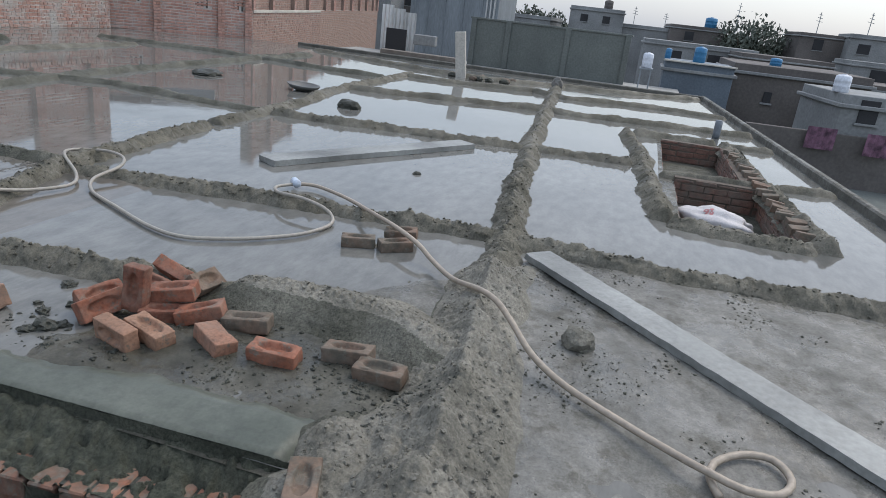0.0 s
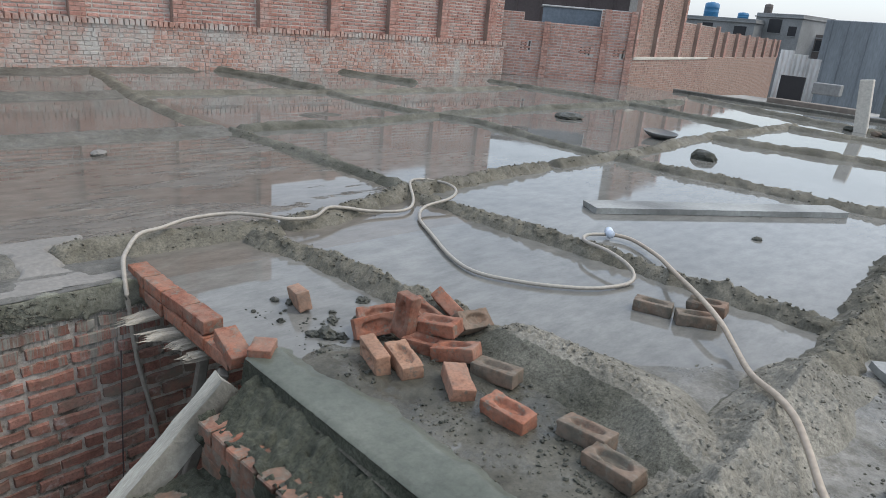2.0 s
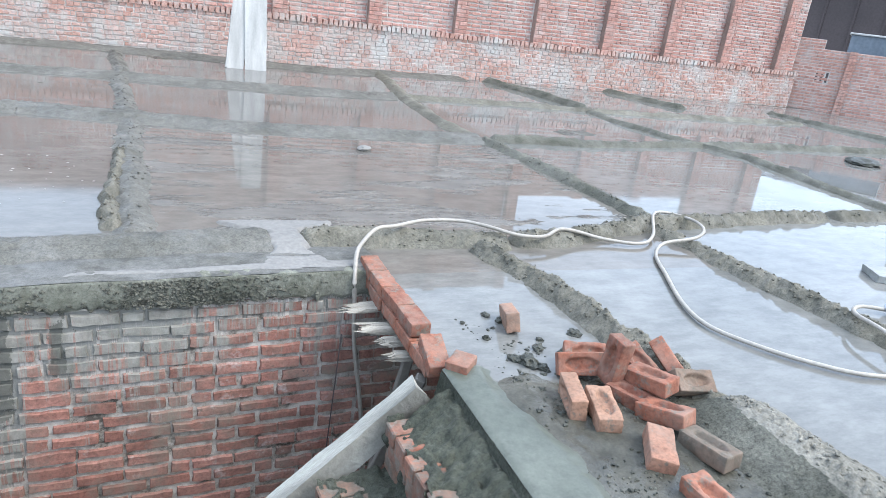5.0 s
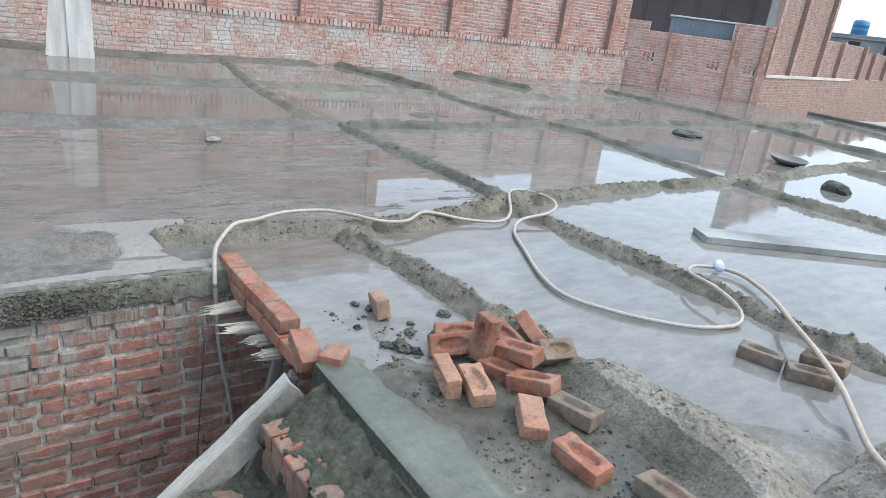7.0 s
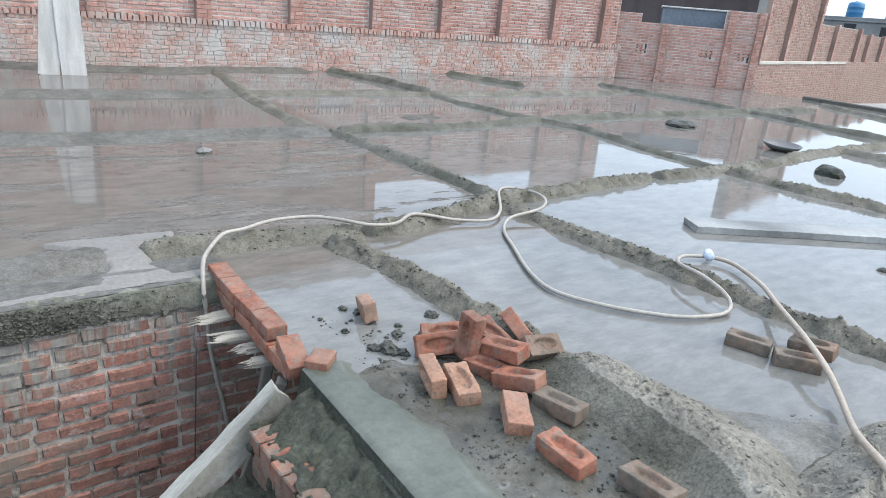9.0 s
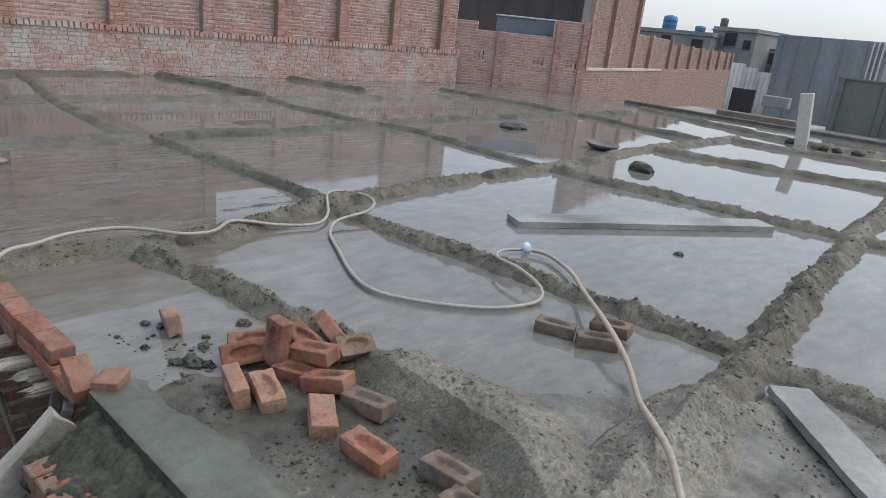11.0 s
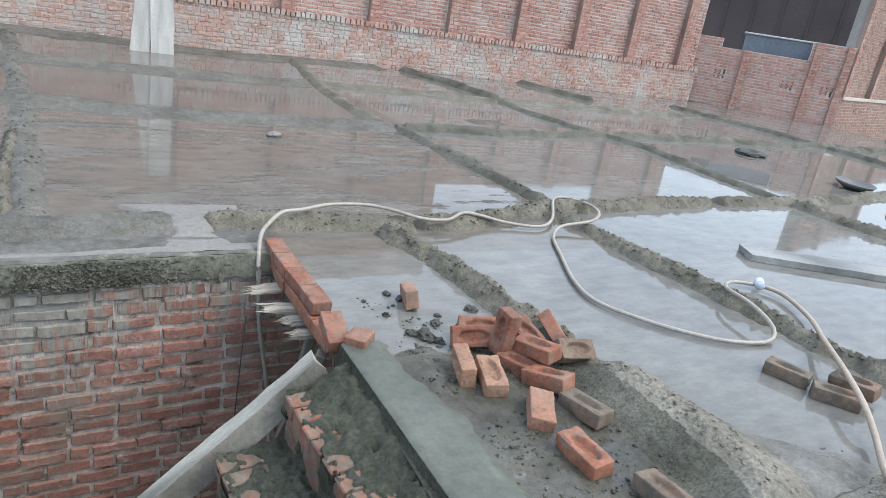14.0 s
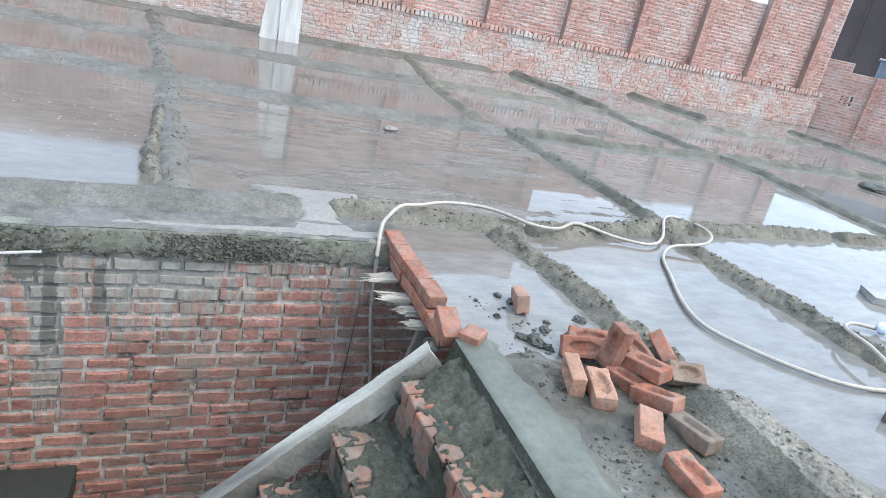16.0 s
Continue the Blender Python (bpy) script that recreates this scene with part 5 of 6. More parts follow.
plaster_strip()


# ---------------- loose bricks ----------------
def frog_brick(seed):
    """A hand-made brick: worn rounded edges, chipped corners and a shallow oval frog in its upper face."""
    half, nseg, r = Vector((0.112, 0.054, 0.036)), (36, 22, 9), 0.0045
    bm = bmesh.new()

    def line(n):
        return [-1.0] + [-0.95 + 1.9 * k / (n - 2) for k in range(n - 1)] + [1.0]
    for ax in range(3):
        u, v = (ax + 1) % 3, (ax + 2) % 3
        lu, lv = line(nseg[u]), line(nseg[v])
        for sign in (-1, 1):
            grid = []
            for a in lu:
                row = []
                for b in lv:
                    p = Vector((0, 0, 0))
                    p[ax], p[u], p[v] = sign * half[ax], a * half[u], b * half[v]
                    row.append(bm.verts.new(p))
                grid.append(row)
            for i in range(nseg[u]):
                for k in range(nseg[v]):
                    q = (grid[i][k], grid[i + 1][k], grid[i + 1][k + 1], grid[i][k + 1])
                    bm.faces.new(q if sign > 0 else q[::-1])
    bmesh.ops.remove_doubles(bm, verts=bm.verts, dist=1e-5)
    off = Vector((seed * 7.3, seed * 1.7, 0))
    for v in bm.verts:
        p = v.co.copy()
        inner = Vector([max(-half[k] + r, min(half[k] - r, p[k])) for k in range(3)])
        d = p - inner
        if d.length > 1e-6:
            v.co = inner + d.normalized() * min(d.length, r)
        near = sum(1 for k in range(3) if half[k] - abs(p[k]) < 0.012)
        if near >= 2:
            chip = 1.5 * max(0.0, noise.noise(p * 18 + off) - 0.12) + 0.5 * max(0.0, noise.noise(p * 75 + off))
            v.co -= (v.co - Vector((v.co.x * 0.8, v.co.y * 0.5, 0))).normalized() * 0.007 * chip
        if p.z > half.z - 0.001:
            e = math.hypot(p.x / 0.079, p.y / 0.031) + 0.10 * noise.noise(p * 40 + off)
            v.co.z -= 0.024 * float(smooth(1.05, 0.80, e)) - 0.009 * max(0.0, noise.noise(p * 55 + off)) * (e < 0.9)
        v.co += 0.0009 * Vector((noise.noise(p * 22 + off), noise.noise(p * 22 + off + Vector((9, 0, 0))), noise.noise(p * 22 + off + Vector((0, 9, 0)))))
    me = bpy.data.meshes.new("brick")
    bm.to_mesh(me)
    bm.free()
    me.polygons.foreach_set("use_smooth", [True] * len(me.polygons))
    return me


FROGS = [frog_brick(k) for k in range(4)]
MESHES = {}


def brick_data(k, mat):
    key = (k, mat.name)
    if key not in MESHES:
        me = FROGS[k].copy()
        me.materials.append(mat)
        MESHES[key] = me
    return MESHES[key]


def loose_brick(k, mat, x, y, z, rx=0, ry=0, rz=0, label="red clay brick with a frog lying in the pile", group="loose bricks", scale=1.0):
    ob = link("brick", brick_data(k, mat), None, m=pose(x, y, z, rx, ry, rz) @ Matrix.Diagonal((scale, 1, 1, 1)))
    return tagged(ob, label, "brick", group)


def brick_pile():
    g = "bricks in the pile"
    loose_brick(0, BRICK, 0.746, -2.113, 0.046, 5, 2, -85, "red clay brick lying flat with its frog up", g)
    loose_brick(1, BRICK_MUD, 0.950, -1.851, 0.046, -2, -4, -77, "mud-grey brick lying at the foot of the pile", g)
    loose_brick(2, BRICK_PALE, 0.739, -1.819, 0.046, 175, 3, -121, "pale orange brick lying askew by the pile", g)
    loose_brick(3, BRICK, 0.900, -1.630, 0.066, -1, -14, -67, "dark red brick across the pile, frog up", g)
    loose_brick(0, BRICK_PALE, 0.652, -1.543, 0.058, 2, 6, -105, "pale chipped brick leaning with its frog up", g)
    loose_brick(1, BRICK_PALE, 0.563, -1.443, 0.060, 95, 2, -106, "yellowish brick standing on its long edge", g)
    loose_brick(2, BRICK, 0.950, -1.445, 0.112, 5, -9, -72, "red brick resting on top of the pile, frog up", g)
    loose_brick(3, BRICK, 0.829, -1.332, 0.152, 38, -84, -32, "red brick propped almost upright in the pile", g)
    loose_brick(1, BRICK, 0.740, -1.205, 0.068, 62, -6, -18, "red brick on edge with its frog facing out", g)
    loose_brick(0, BRICK, 0.815, -1.135, 0.070, 30, -4, -22, "red brick lying behind the one on edge", g)
    loose_brick(0, BRICK, 1.030, -1.270, 0.070, 20, 26, -70, "red brick end showing behind the pile", g)
    loose_brick(2, BRICK, 1.162, -1.300, 0.105, 131, 16, -94, "red brick leaning at the back of the pile", g)
    loose_brick(3, BRICK_MUD, 1.165, -1.465, 0.088, 40, 8, 2, "grey mortar-coated brick leaning on the bund", g)
    loose_brick(1, BRICK, 0.86, -1.46, 0.036, 0, 0, -64, "red brick at the bottom of the pile", g)
    loose_brick(2, BRICK_MUD, 0.890, -2.400, 0.050, -3, -5, -88, "muddy brick with its frog full of mortar", "muddy bricks")
    loose_brick(0, BRICK_MUD, 0.800, -2.590, 0.050, 5, -2, -91, "muddy brick half sunk in mortar", "muddy bricks")
    loose_brick(1, BRICK_MUD, 0.00, -2.64, 0.070, 0, 0, 20, "red brick beside the stair head", "muddy bricks")
    loose_brick(2, BRICK_PALE, 0.62, -0.68, 0.05, 80, 10, 75, "chipped muddy half brick standing in the water", "bricks in the water", 0.9)
    g = "bricks in the water"
    loose_brick(3, BRICK_MUD, 2.342, -1.818, 0.034, 0, 0, -68, "damp grey-brown brick lying in shallow water", g)
    loose_brick(1, BRICK_MUD, 2.40, -2.06, 0.034, 0, 0, -52, "damp brick in the water under the hose", g)
    loose_brick(0, BRICK_MUD, 2.58, -2.035, 0.058, 6, -6, -78, "broken red brick carrying the hose", g)


brick_pile()


def brick_row():
    """Two loose courses along the edge of the opening."""
    root = empty("brick_kerb", pose(0.057, 0.17, -0.062, 0, 0, 2.5), label="low row of red bricks laid two courses high beside the stairwell", category="brick row")
    rnd = random.Random(2)
    y = 0.0
    for k in range(5):
        link("brick", brick_data(k % 4, BRICK), root, m=pose(rnd.uniform(-0.006, 0.006), y - 0.114 - k * 0.234, 0.02, 180, 0, 90 + rnd.uniform(-2, 2)))
    for k in range(4):
        link("brick", brick_data((k + 2) % 4, BRICK), root, m=pose(rnd.uniform(-0.008, 0.008), y - 0.114 - k * 0.232 + 0.005, 0.100, 180, 0, 90 + rnd.uniform(-3, 3)))
    loose_brick(1, BRICK, 0.108, -0.95, 0.015, 180, -15, 86, "red brick tipped at the end of the row", "bricks at the row's end")
    loose_brick(2, BRICK, 0.185, -1.09, 0.036, 180, 0, 48, "bright red half brick jutting from the row", "bricks at the row's end", 0.62)


brick_row()


# ---------------- hose ----------------
def hose():
    root = empty("water_hose", pose(0, 0, 0), label="long cream rubber hose looping over the bunds", category="hose")
    a = [(0.61, -3.97, 0.02), (0.69, -3.94, 0.03), (0.79, -3.96, 0.035), (0.90, -4.07, 0.035), (0.92, -4.19, 0.035), (0.81, -4.24, 0.035), (0.69, -4.18, 0.04), (0.64, -4.05, 0.055), (0.67, -3.94, 0.065), (0.74, -3.82, 0.06),
         (0.89, -3.61, 0.05), (1.06, -3.35, 0.06), (1.19, -3.18, 0.10), (1.36, -3.04, 0.16), (1.47, -2.94, 0.20), (1.60, -2.82, 0.19), (1.91, -2.59, 0.09), (2.20, -2.38, 0.06), (2.31, -2.24, 0.11), (2.51, -2.01, 0.125), (2.83, -1.67, 0.10), (3.19, -1.33, 0.05), (3.38, -0.99, 0.04), (3.34, -0.83, 0.04)]
    b = [(3.30, -0.81, 0.04), (3.13, -0.76, 0.05), (2.84, -0.93, 0.10), (2.76, -1.18, 0.115), (2.71, -1.38, 0.09), (2.69, -1.46, 0.04), (2.56, -1.50, 0.02), (2.31, -1.44, 0.02), (2.12, -1.30, 0.02), (1.96, -1.12, 0.02), (1.82, -0.85, 0.02), (1.87, -0.55, 0.02), (2.08, -0.10, 0.02), (2.26, 0.25, 0.02), (2.45, 0.41, 0.05),
         (2.76, 0.44, 0.08), (2.94, 0.56, 0.10), (3.04, 0.77, 0.10), (3.03, 0.97, 0.09), (2.88, 1.04, 0.10), (2.72, 0.94, 0.10), (2.50, 0.62, 0.04), (2.27, 0.46, 0.03), (1.99, 0.53, 0.04), (1.77, 0.59, 0.08), (1.60, 0.56, 0.11), (1.42, 0.46, 0.09), (1.21, 0.46, 0.10), (1.01, 0.58, 0.125), (0.85, 0.69, 0.125), (0.58, 0.69, 0.125), (0.34, 0.56, 0.13), (0.19, 0.50, 0.13), (0.04, 0.27, 0.12),
         (-0.03, 0.12, 0.10), (-0.06, 0.00, 0.0), (-0.055, -0.01, -0.12), (-0.03, -0.01, -0.45), (0.05, -0.01, -0.95), (0.10, -0.02, -1.6)]
    tube("hose_length", a, 0.0155, HOSE_DIRTY, root, "mud-stained stretch of hose")
    tube("hose_length", b, 0.0135, HOSE, root)
    tube("hose_cap", [(3.30, -0.85, 0.05), (3.36, -0.79, 0.055)], 0.035, CLEAR, root, "pale blue plastic connector", 14, 0.02)


hose()


# ---------------- boards, stones and small things ----------------
def boards():
    a = math.degrees(math.atan2(-4.30 + 2.88, 1.24 - 2.68))
    L = 3.2
    d = Vector((math.cos(radians(a)), math.sin(radians(a)), 0))
    c = Vector((2.71, -2.95, 0.045)) + Vector((-d.y, d.x, 0)) * 0.02 + d * L / 2
    ob = part("cement_plank", worn_plank(L, 0.21, 0.042, 1), CEMBOARD, None, m=pose(c.x, c.y, c.z, 0, 0.3, a))
    tagged(ob, "long pale cement-coated plank lying across the silt", "plank")
    a = math.degrees(math.atan2(-1.52 + 0.20, 6.33 - 3.93))
    ob = part("floating_plank", worn_plank(2.75, 0.27, 0.055, 2), CEMBOARD, None, m=pose(5.13, -0.86, 0.03, 0, 0, a))
    tagged(ob, "long pale plank lying flat in the pond", "plank")


boards()


def rock(name, x, y, z, s, mat, label, category, group="", seed=0, jag=0.28):
    bm = bmesh.new()
    bmesh.ops.create_icosphere(bm, subdivisions=3, radius=1)
    for v in bm.verts:
        v.co *= 1 + jag * noise.noise(v.co * 1.5 + Vector((seed * 3.3, 0, 0))) + 0.5 * jag * noise.noise(v.co * 4 + Vector((0, seed, 0))) + 0.25 * jag * noise.noise(v.co * 9 + Vector((0, seed, 0)))
        v.co = Vector((v.co.x * s[0], v.co.y * s[1], v.co.z * s[2]))
    return tagged(part(name, bm, mat, None, "", pose(x, y, z, 0, 0, seed * 40)), label, category, group)


def small_stuff():
    rock("stone", 1.54, -3.36, 0.055, (0.085, 0.08, 0.065), SAND, "grey lump of stone on the dry silt", "stone", seed=1)
    rock("mortar_lump", 7.8, 0.72, 0.02, (0.19, 0.15, 0.10), CLOD, "dark mortar lump in the pond", "lump", seed=2)
    rock("mortar_lump", 4.54, -1.485, 0.0, (0.04, 0.04, 0.03), CLOD, "small dark clod in the pond", "lump", seed=3)
    rnd0 = random.Random(17)
    for k, (x, y, s) in enumerate(((0.95, -0.81, 0.035), (0.67, -0.93, 0.03), (0.55, -1.06, 0.05), (0.50, -1.02, 0.035), (0.54, -0.55, 0.028), (0.60, -0.62, 0.03), (0.78, -1.0, 0.03), (0.60, -1.12, 0.03), (0.44, -0.8, 0.02), (0.42, -1.2, 0.02), (0.38, -0.62, 0.015), (0.5, -1.3, 0.022), (0.72, -0.85, 0.02))):
        rock("mortar_clod", x, y, 0.004, (s * rnd0.uniform(0.8, 1.2), s * 0.85, s * rnd0.uniform(0.5, 0.8)), CLOD, "dark wet mortar clod in shallow water", "clod", "clods by the brick row", k + 5, 0.55)
    # crumbs strewn over the silt and the heaps
    rnd = random.Random(31)
    verts, faces = [], []
    ico = bmesh.new()
    bmesh.ops.create_icosphere(ico, subdivisions=1, radius=1)
    iv, jf = [v.co.copy() for v in ico.verts], [[v.index for v in f.verts] for f in ico.faces]
    ico.free()
    light, light_faces = [], []

    def crumb(x, y, h, size, vs, fs):
        k = len(vs)
        rot = Euler((rnd.uniform(0, 6), rnd.uniform(0, 6), 0)).to_matrix()
        for v in iv:
            q = rot @ (v * size * rnd.uniform(0.55, 1.3))
            vs.append((x + q.x, y + q.y, h + size * 0.2 + q.z * 0.7))
        fs += [tuple(k + i for i in f) for f in jf]
    sizes = (0.002, 0.002, 0.003, 0.003, 0.004, 0.006, 0.009)
    gen = np.random.default_rng(31)
    # dark crumbs lie in drifts on the silt and the mud
    x, y = gen.uniform(0.35, 2.9, 16000), gen.uniform(-5.0, -1.3, 16000)
    ok = ~((y > -2.2) & (x > 1.3)) & (fbm(x, y, 0.33, 4, 91) > gen.uniform(0.12, 0.45, 16000)) & (heap_height(x, y)[0] < 0.03)
    x, y = x[ok][:2300], y[ok][:2300]
    h = slab_height(x, y) + np.maximum(0, heap_height(x, y)[0] - 0.006)
    for p in zip(x.tolist(), y.tolist(), h.tolist()):
        crumb(*p, rnd.choice(sizes), verts, faces)
    # pale crumbs of the heaps and of the crest of the bank
    x, y = gen.uniform(-0.5, 2.7, 24000), gen.uniform(-3.7, -1.5, 24000)
    h, soft = heap_height(x, y)
    ok = (h > 0.03) & (soft > gen.uniform(0.2, 1.0, 24000))
    x, y, h = x[ok][:2400], y[ok][:2400], h[ok][:2400]
    h = h + slab_height(x, y) - 0.006
    for p in zip(x.tolist(), y.tolist(), h.tolist()):
        crumb(*p, rnd.choice(sizes + (0.012,)), light, light_faces)
    # wet clods round the foot of the brick pile
    clods, clod_faces = [], []
    for cx, cy, many in ((0.82, -2.34, 50), (0.72, -2.56, 60), (0.60, -2.62, 50), (0.56, -1.98, 40), (0.47, -1.15, 40), (0.55, -0.95, 45), (0.88, -2.10, 40), (0.50, -1.45, 35), (0.66, -2.78, 50), (0.40, -0.7, 25)):
        px, py = gen.normal(cx, 0.075, many), gen.normal(cy, 0.065, many)
        ph = np.maximum(slab_height(px, py) + np.maximum(0, heap_height(px, py)[0] - 0.006), -0.002)
        for p in zip(px.tolist(), py.tolist(), ph.tolist()):
            if p[0] > 0.34:
                crumb(*p, rnd.choice((0.003, 0.004, 0.005, 0.007, 0.009, 0.013)), clods, clod_faces)
    ob = link("wet_clods", mesh_from("wet_clods", clods, clod_faces, CLOD))
    tagged(ob, "small dark wet mortar clods round the bricks", "clods", kind="stuff")
    # gravelly patches on the slab edge
    grit, grit_faces = [], []
    for cx, many in ((-2.75, 260), (-2.45, 200), (-2.05, 260), (-1.75, 120), (-1.15, 460), (-0.95, 460), (-0.72, 300), (-0.45, 60)):
        for _ in range(many):
            crumb(gx := rnd.gauss(cx, 0.13), well_line(gx) - 0.036 + rnd.uniform(-0.004, 0.004), rnd.uniform(-0.125, 0.03), rnd.choice((0.004, 0.005, 0.006, 0.008, 0.010, 0.014)), grit, grit_faces)
    ob = link("edge_gravel", mesh_from("edge_gravel", grit, grit_faces, BUND))
    tagged(ob, "coarse gravel showing in the raw slab edge", "gravel", kind="stuff")
    bt = part("white_batten", box(0.23, 0.014, 0.014, 0.003), ZINC, None, m=pose(-1.98, well_line(-1.98) - 0.046, -0.115, 0, -4, 6))
    tagged(bt, "short white batten stuck under the slab edge", "batten")
    ob = link("heap_crumbs", mesh_from("heap_crumbs", light, light_faces, SAND))
    tagged(ob, "pale mortar crumbs loose on the heap", "crumbs", kind="stuff")
    ob = link("mortar_crumbs", mesh_from("mortar_crumbs", verts, faces, BUND))
    tagged(ob, "dark mortar crumbs strewn over the silt", "crumbs", kind="stuff")
    # pan with mortar, slab of stone, crumb of lime
    bm = bmesh.new()
    n, prof = 24, ((0.05, 0.0), (0.2, 0.01), (0.29, 0.06), (0.34, 0.12), (0.33, 0.125), (0.28, 0.07), (0.05, 0.03))
    rings = [[bm.verts.new((r * math.cos(2 * math.pi * k / n), r * math.sin(2 * math.pi * k / n), z)) for k in range(n)] for r, z in prof]
    for p, q in zip(rings, rings[1:]):
        for k in range(n):
            bm.faces.new((p[k], p[(k + 1) % n], q[(k + 1) % n], q[k]))
    bm.faces.new(rings[0][::-1])
    bm.faces.new(rings[-1])
    pan = part("mortar_pan", bm, IRON, None, "", pose(8.85, 2.02, 0.0, 4, 0, 0) @ Matrix.Scale(0.82, 4), True)
    tagged(pan, "shallow dark steel mortar pan standing in the pond", "pan")
    rock("flat_stone", 9.05, 4.02, 0.03, (0.32, 0.25, 0.06), CLOD, "flat dark rubble lump in a far bay", "stone", seed=23)
    flecks, fleck_faces = [], []
    for _ in range(70):
        x, y = rnd.uniform(-3.6, -1.62), rnd.gauss(1.95, 0.5)
        if 1.25 < y < 3.6 and vnoise(x / 0.4, y / 0.3, 5) > -0.2:
            a, b, n = rnd.uniform(0.004, 0.014), rnd.uniform(0.003, 0.007), len(flecks)
            flecks += [(x + a * math.cos(k * 1.047), y + b * math.sin(k * 1.047), 0.003 + (0.004 if k == 6 else 0)) for k in range(6)] + [(x, y, 0.007)]
            fleck_faces += [(n + k, n + (k + 1) % 6, n + 6) for k in range(6)]
    ob = link("foam_flecks", mesh_from("foam_flecks", flecks, fleck_faces, WOOD))
    tagged(ob, "small pale flecks of scum floating on the pond", "scum", kind="stuff")
    rock("lime_lump", 0.80, 3.40, 0.015, (0.10, 0.07, 0.03), LIME, "small white lime lump in the pond", "lump", seed=24)
    # hoe
    hoe = empty("hoe", pose(-2.82, 1.68, 0.0, 0, 0, -4), label="long-handled hoe lying in the pond", category="hoe")
    tube("handle", [(-0.04, 0.12, 0.05), (-0.24, 0.44, 0.09), (-0.43, 0.72, 0.11)], 0.024, WOOD, hoe, "pale wooden handle")
    part("blade", box(0.28, 0.17, 0.012, 0.004), IRON, hoe, "flat steel blade", pose(0.06, 0.02, 0.03, 14, 0, 0))
    part("socket", box(0.09, 0.09, 0.07, 0.012), IRON, hoe, "", pose(0.0, 0.1, 0.05))
    part("grip", box(0.16, 0.05, 0.05, 0.012), WOOD, hoe, "", pose(-0.44, 0.73, 0.11, 0, 0, 20))


small_stuff()


def white_posts():
    for x, y, w, lean, rz, h in ((-0.17, 9.66, 0.32, 6.5, 3, 2.15), (0.21, 9.62, 0.38, -1.0, -3, 2.3)):
        ob = part("timber_post", worn_plank(h, w, 0.07, w, 0.003), WOOD_WHITE, None, m=pose(x, y, -0.01, -3, lean, rz) @ pose(0, 0, h / 2, 0, -90, 0) @ pose(0, 0, 0, 90, 0, 0))
        tagged(ob, "white cement-splashed timber plank standing against the wall", "timber plank", "upright planks")


white_posts()


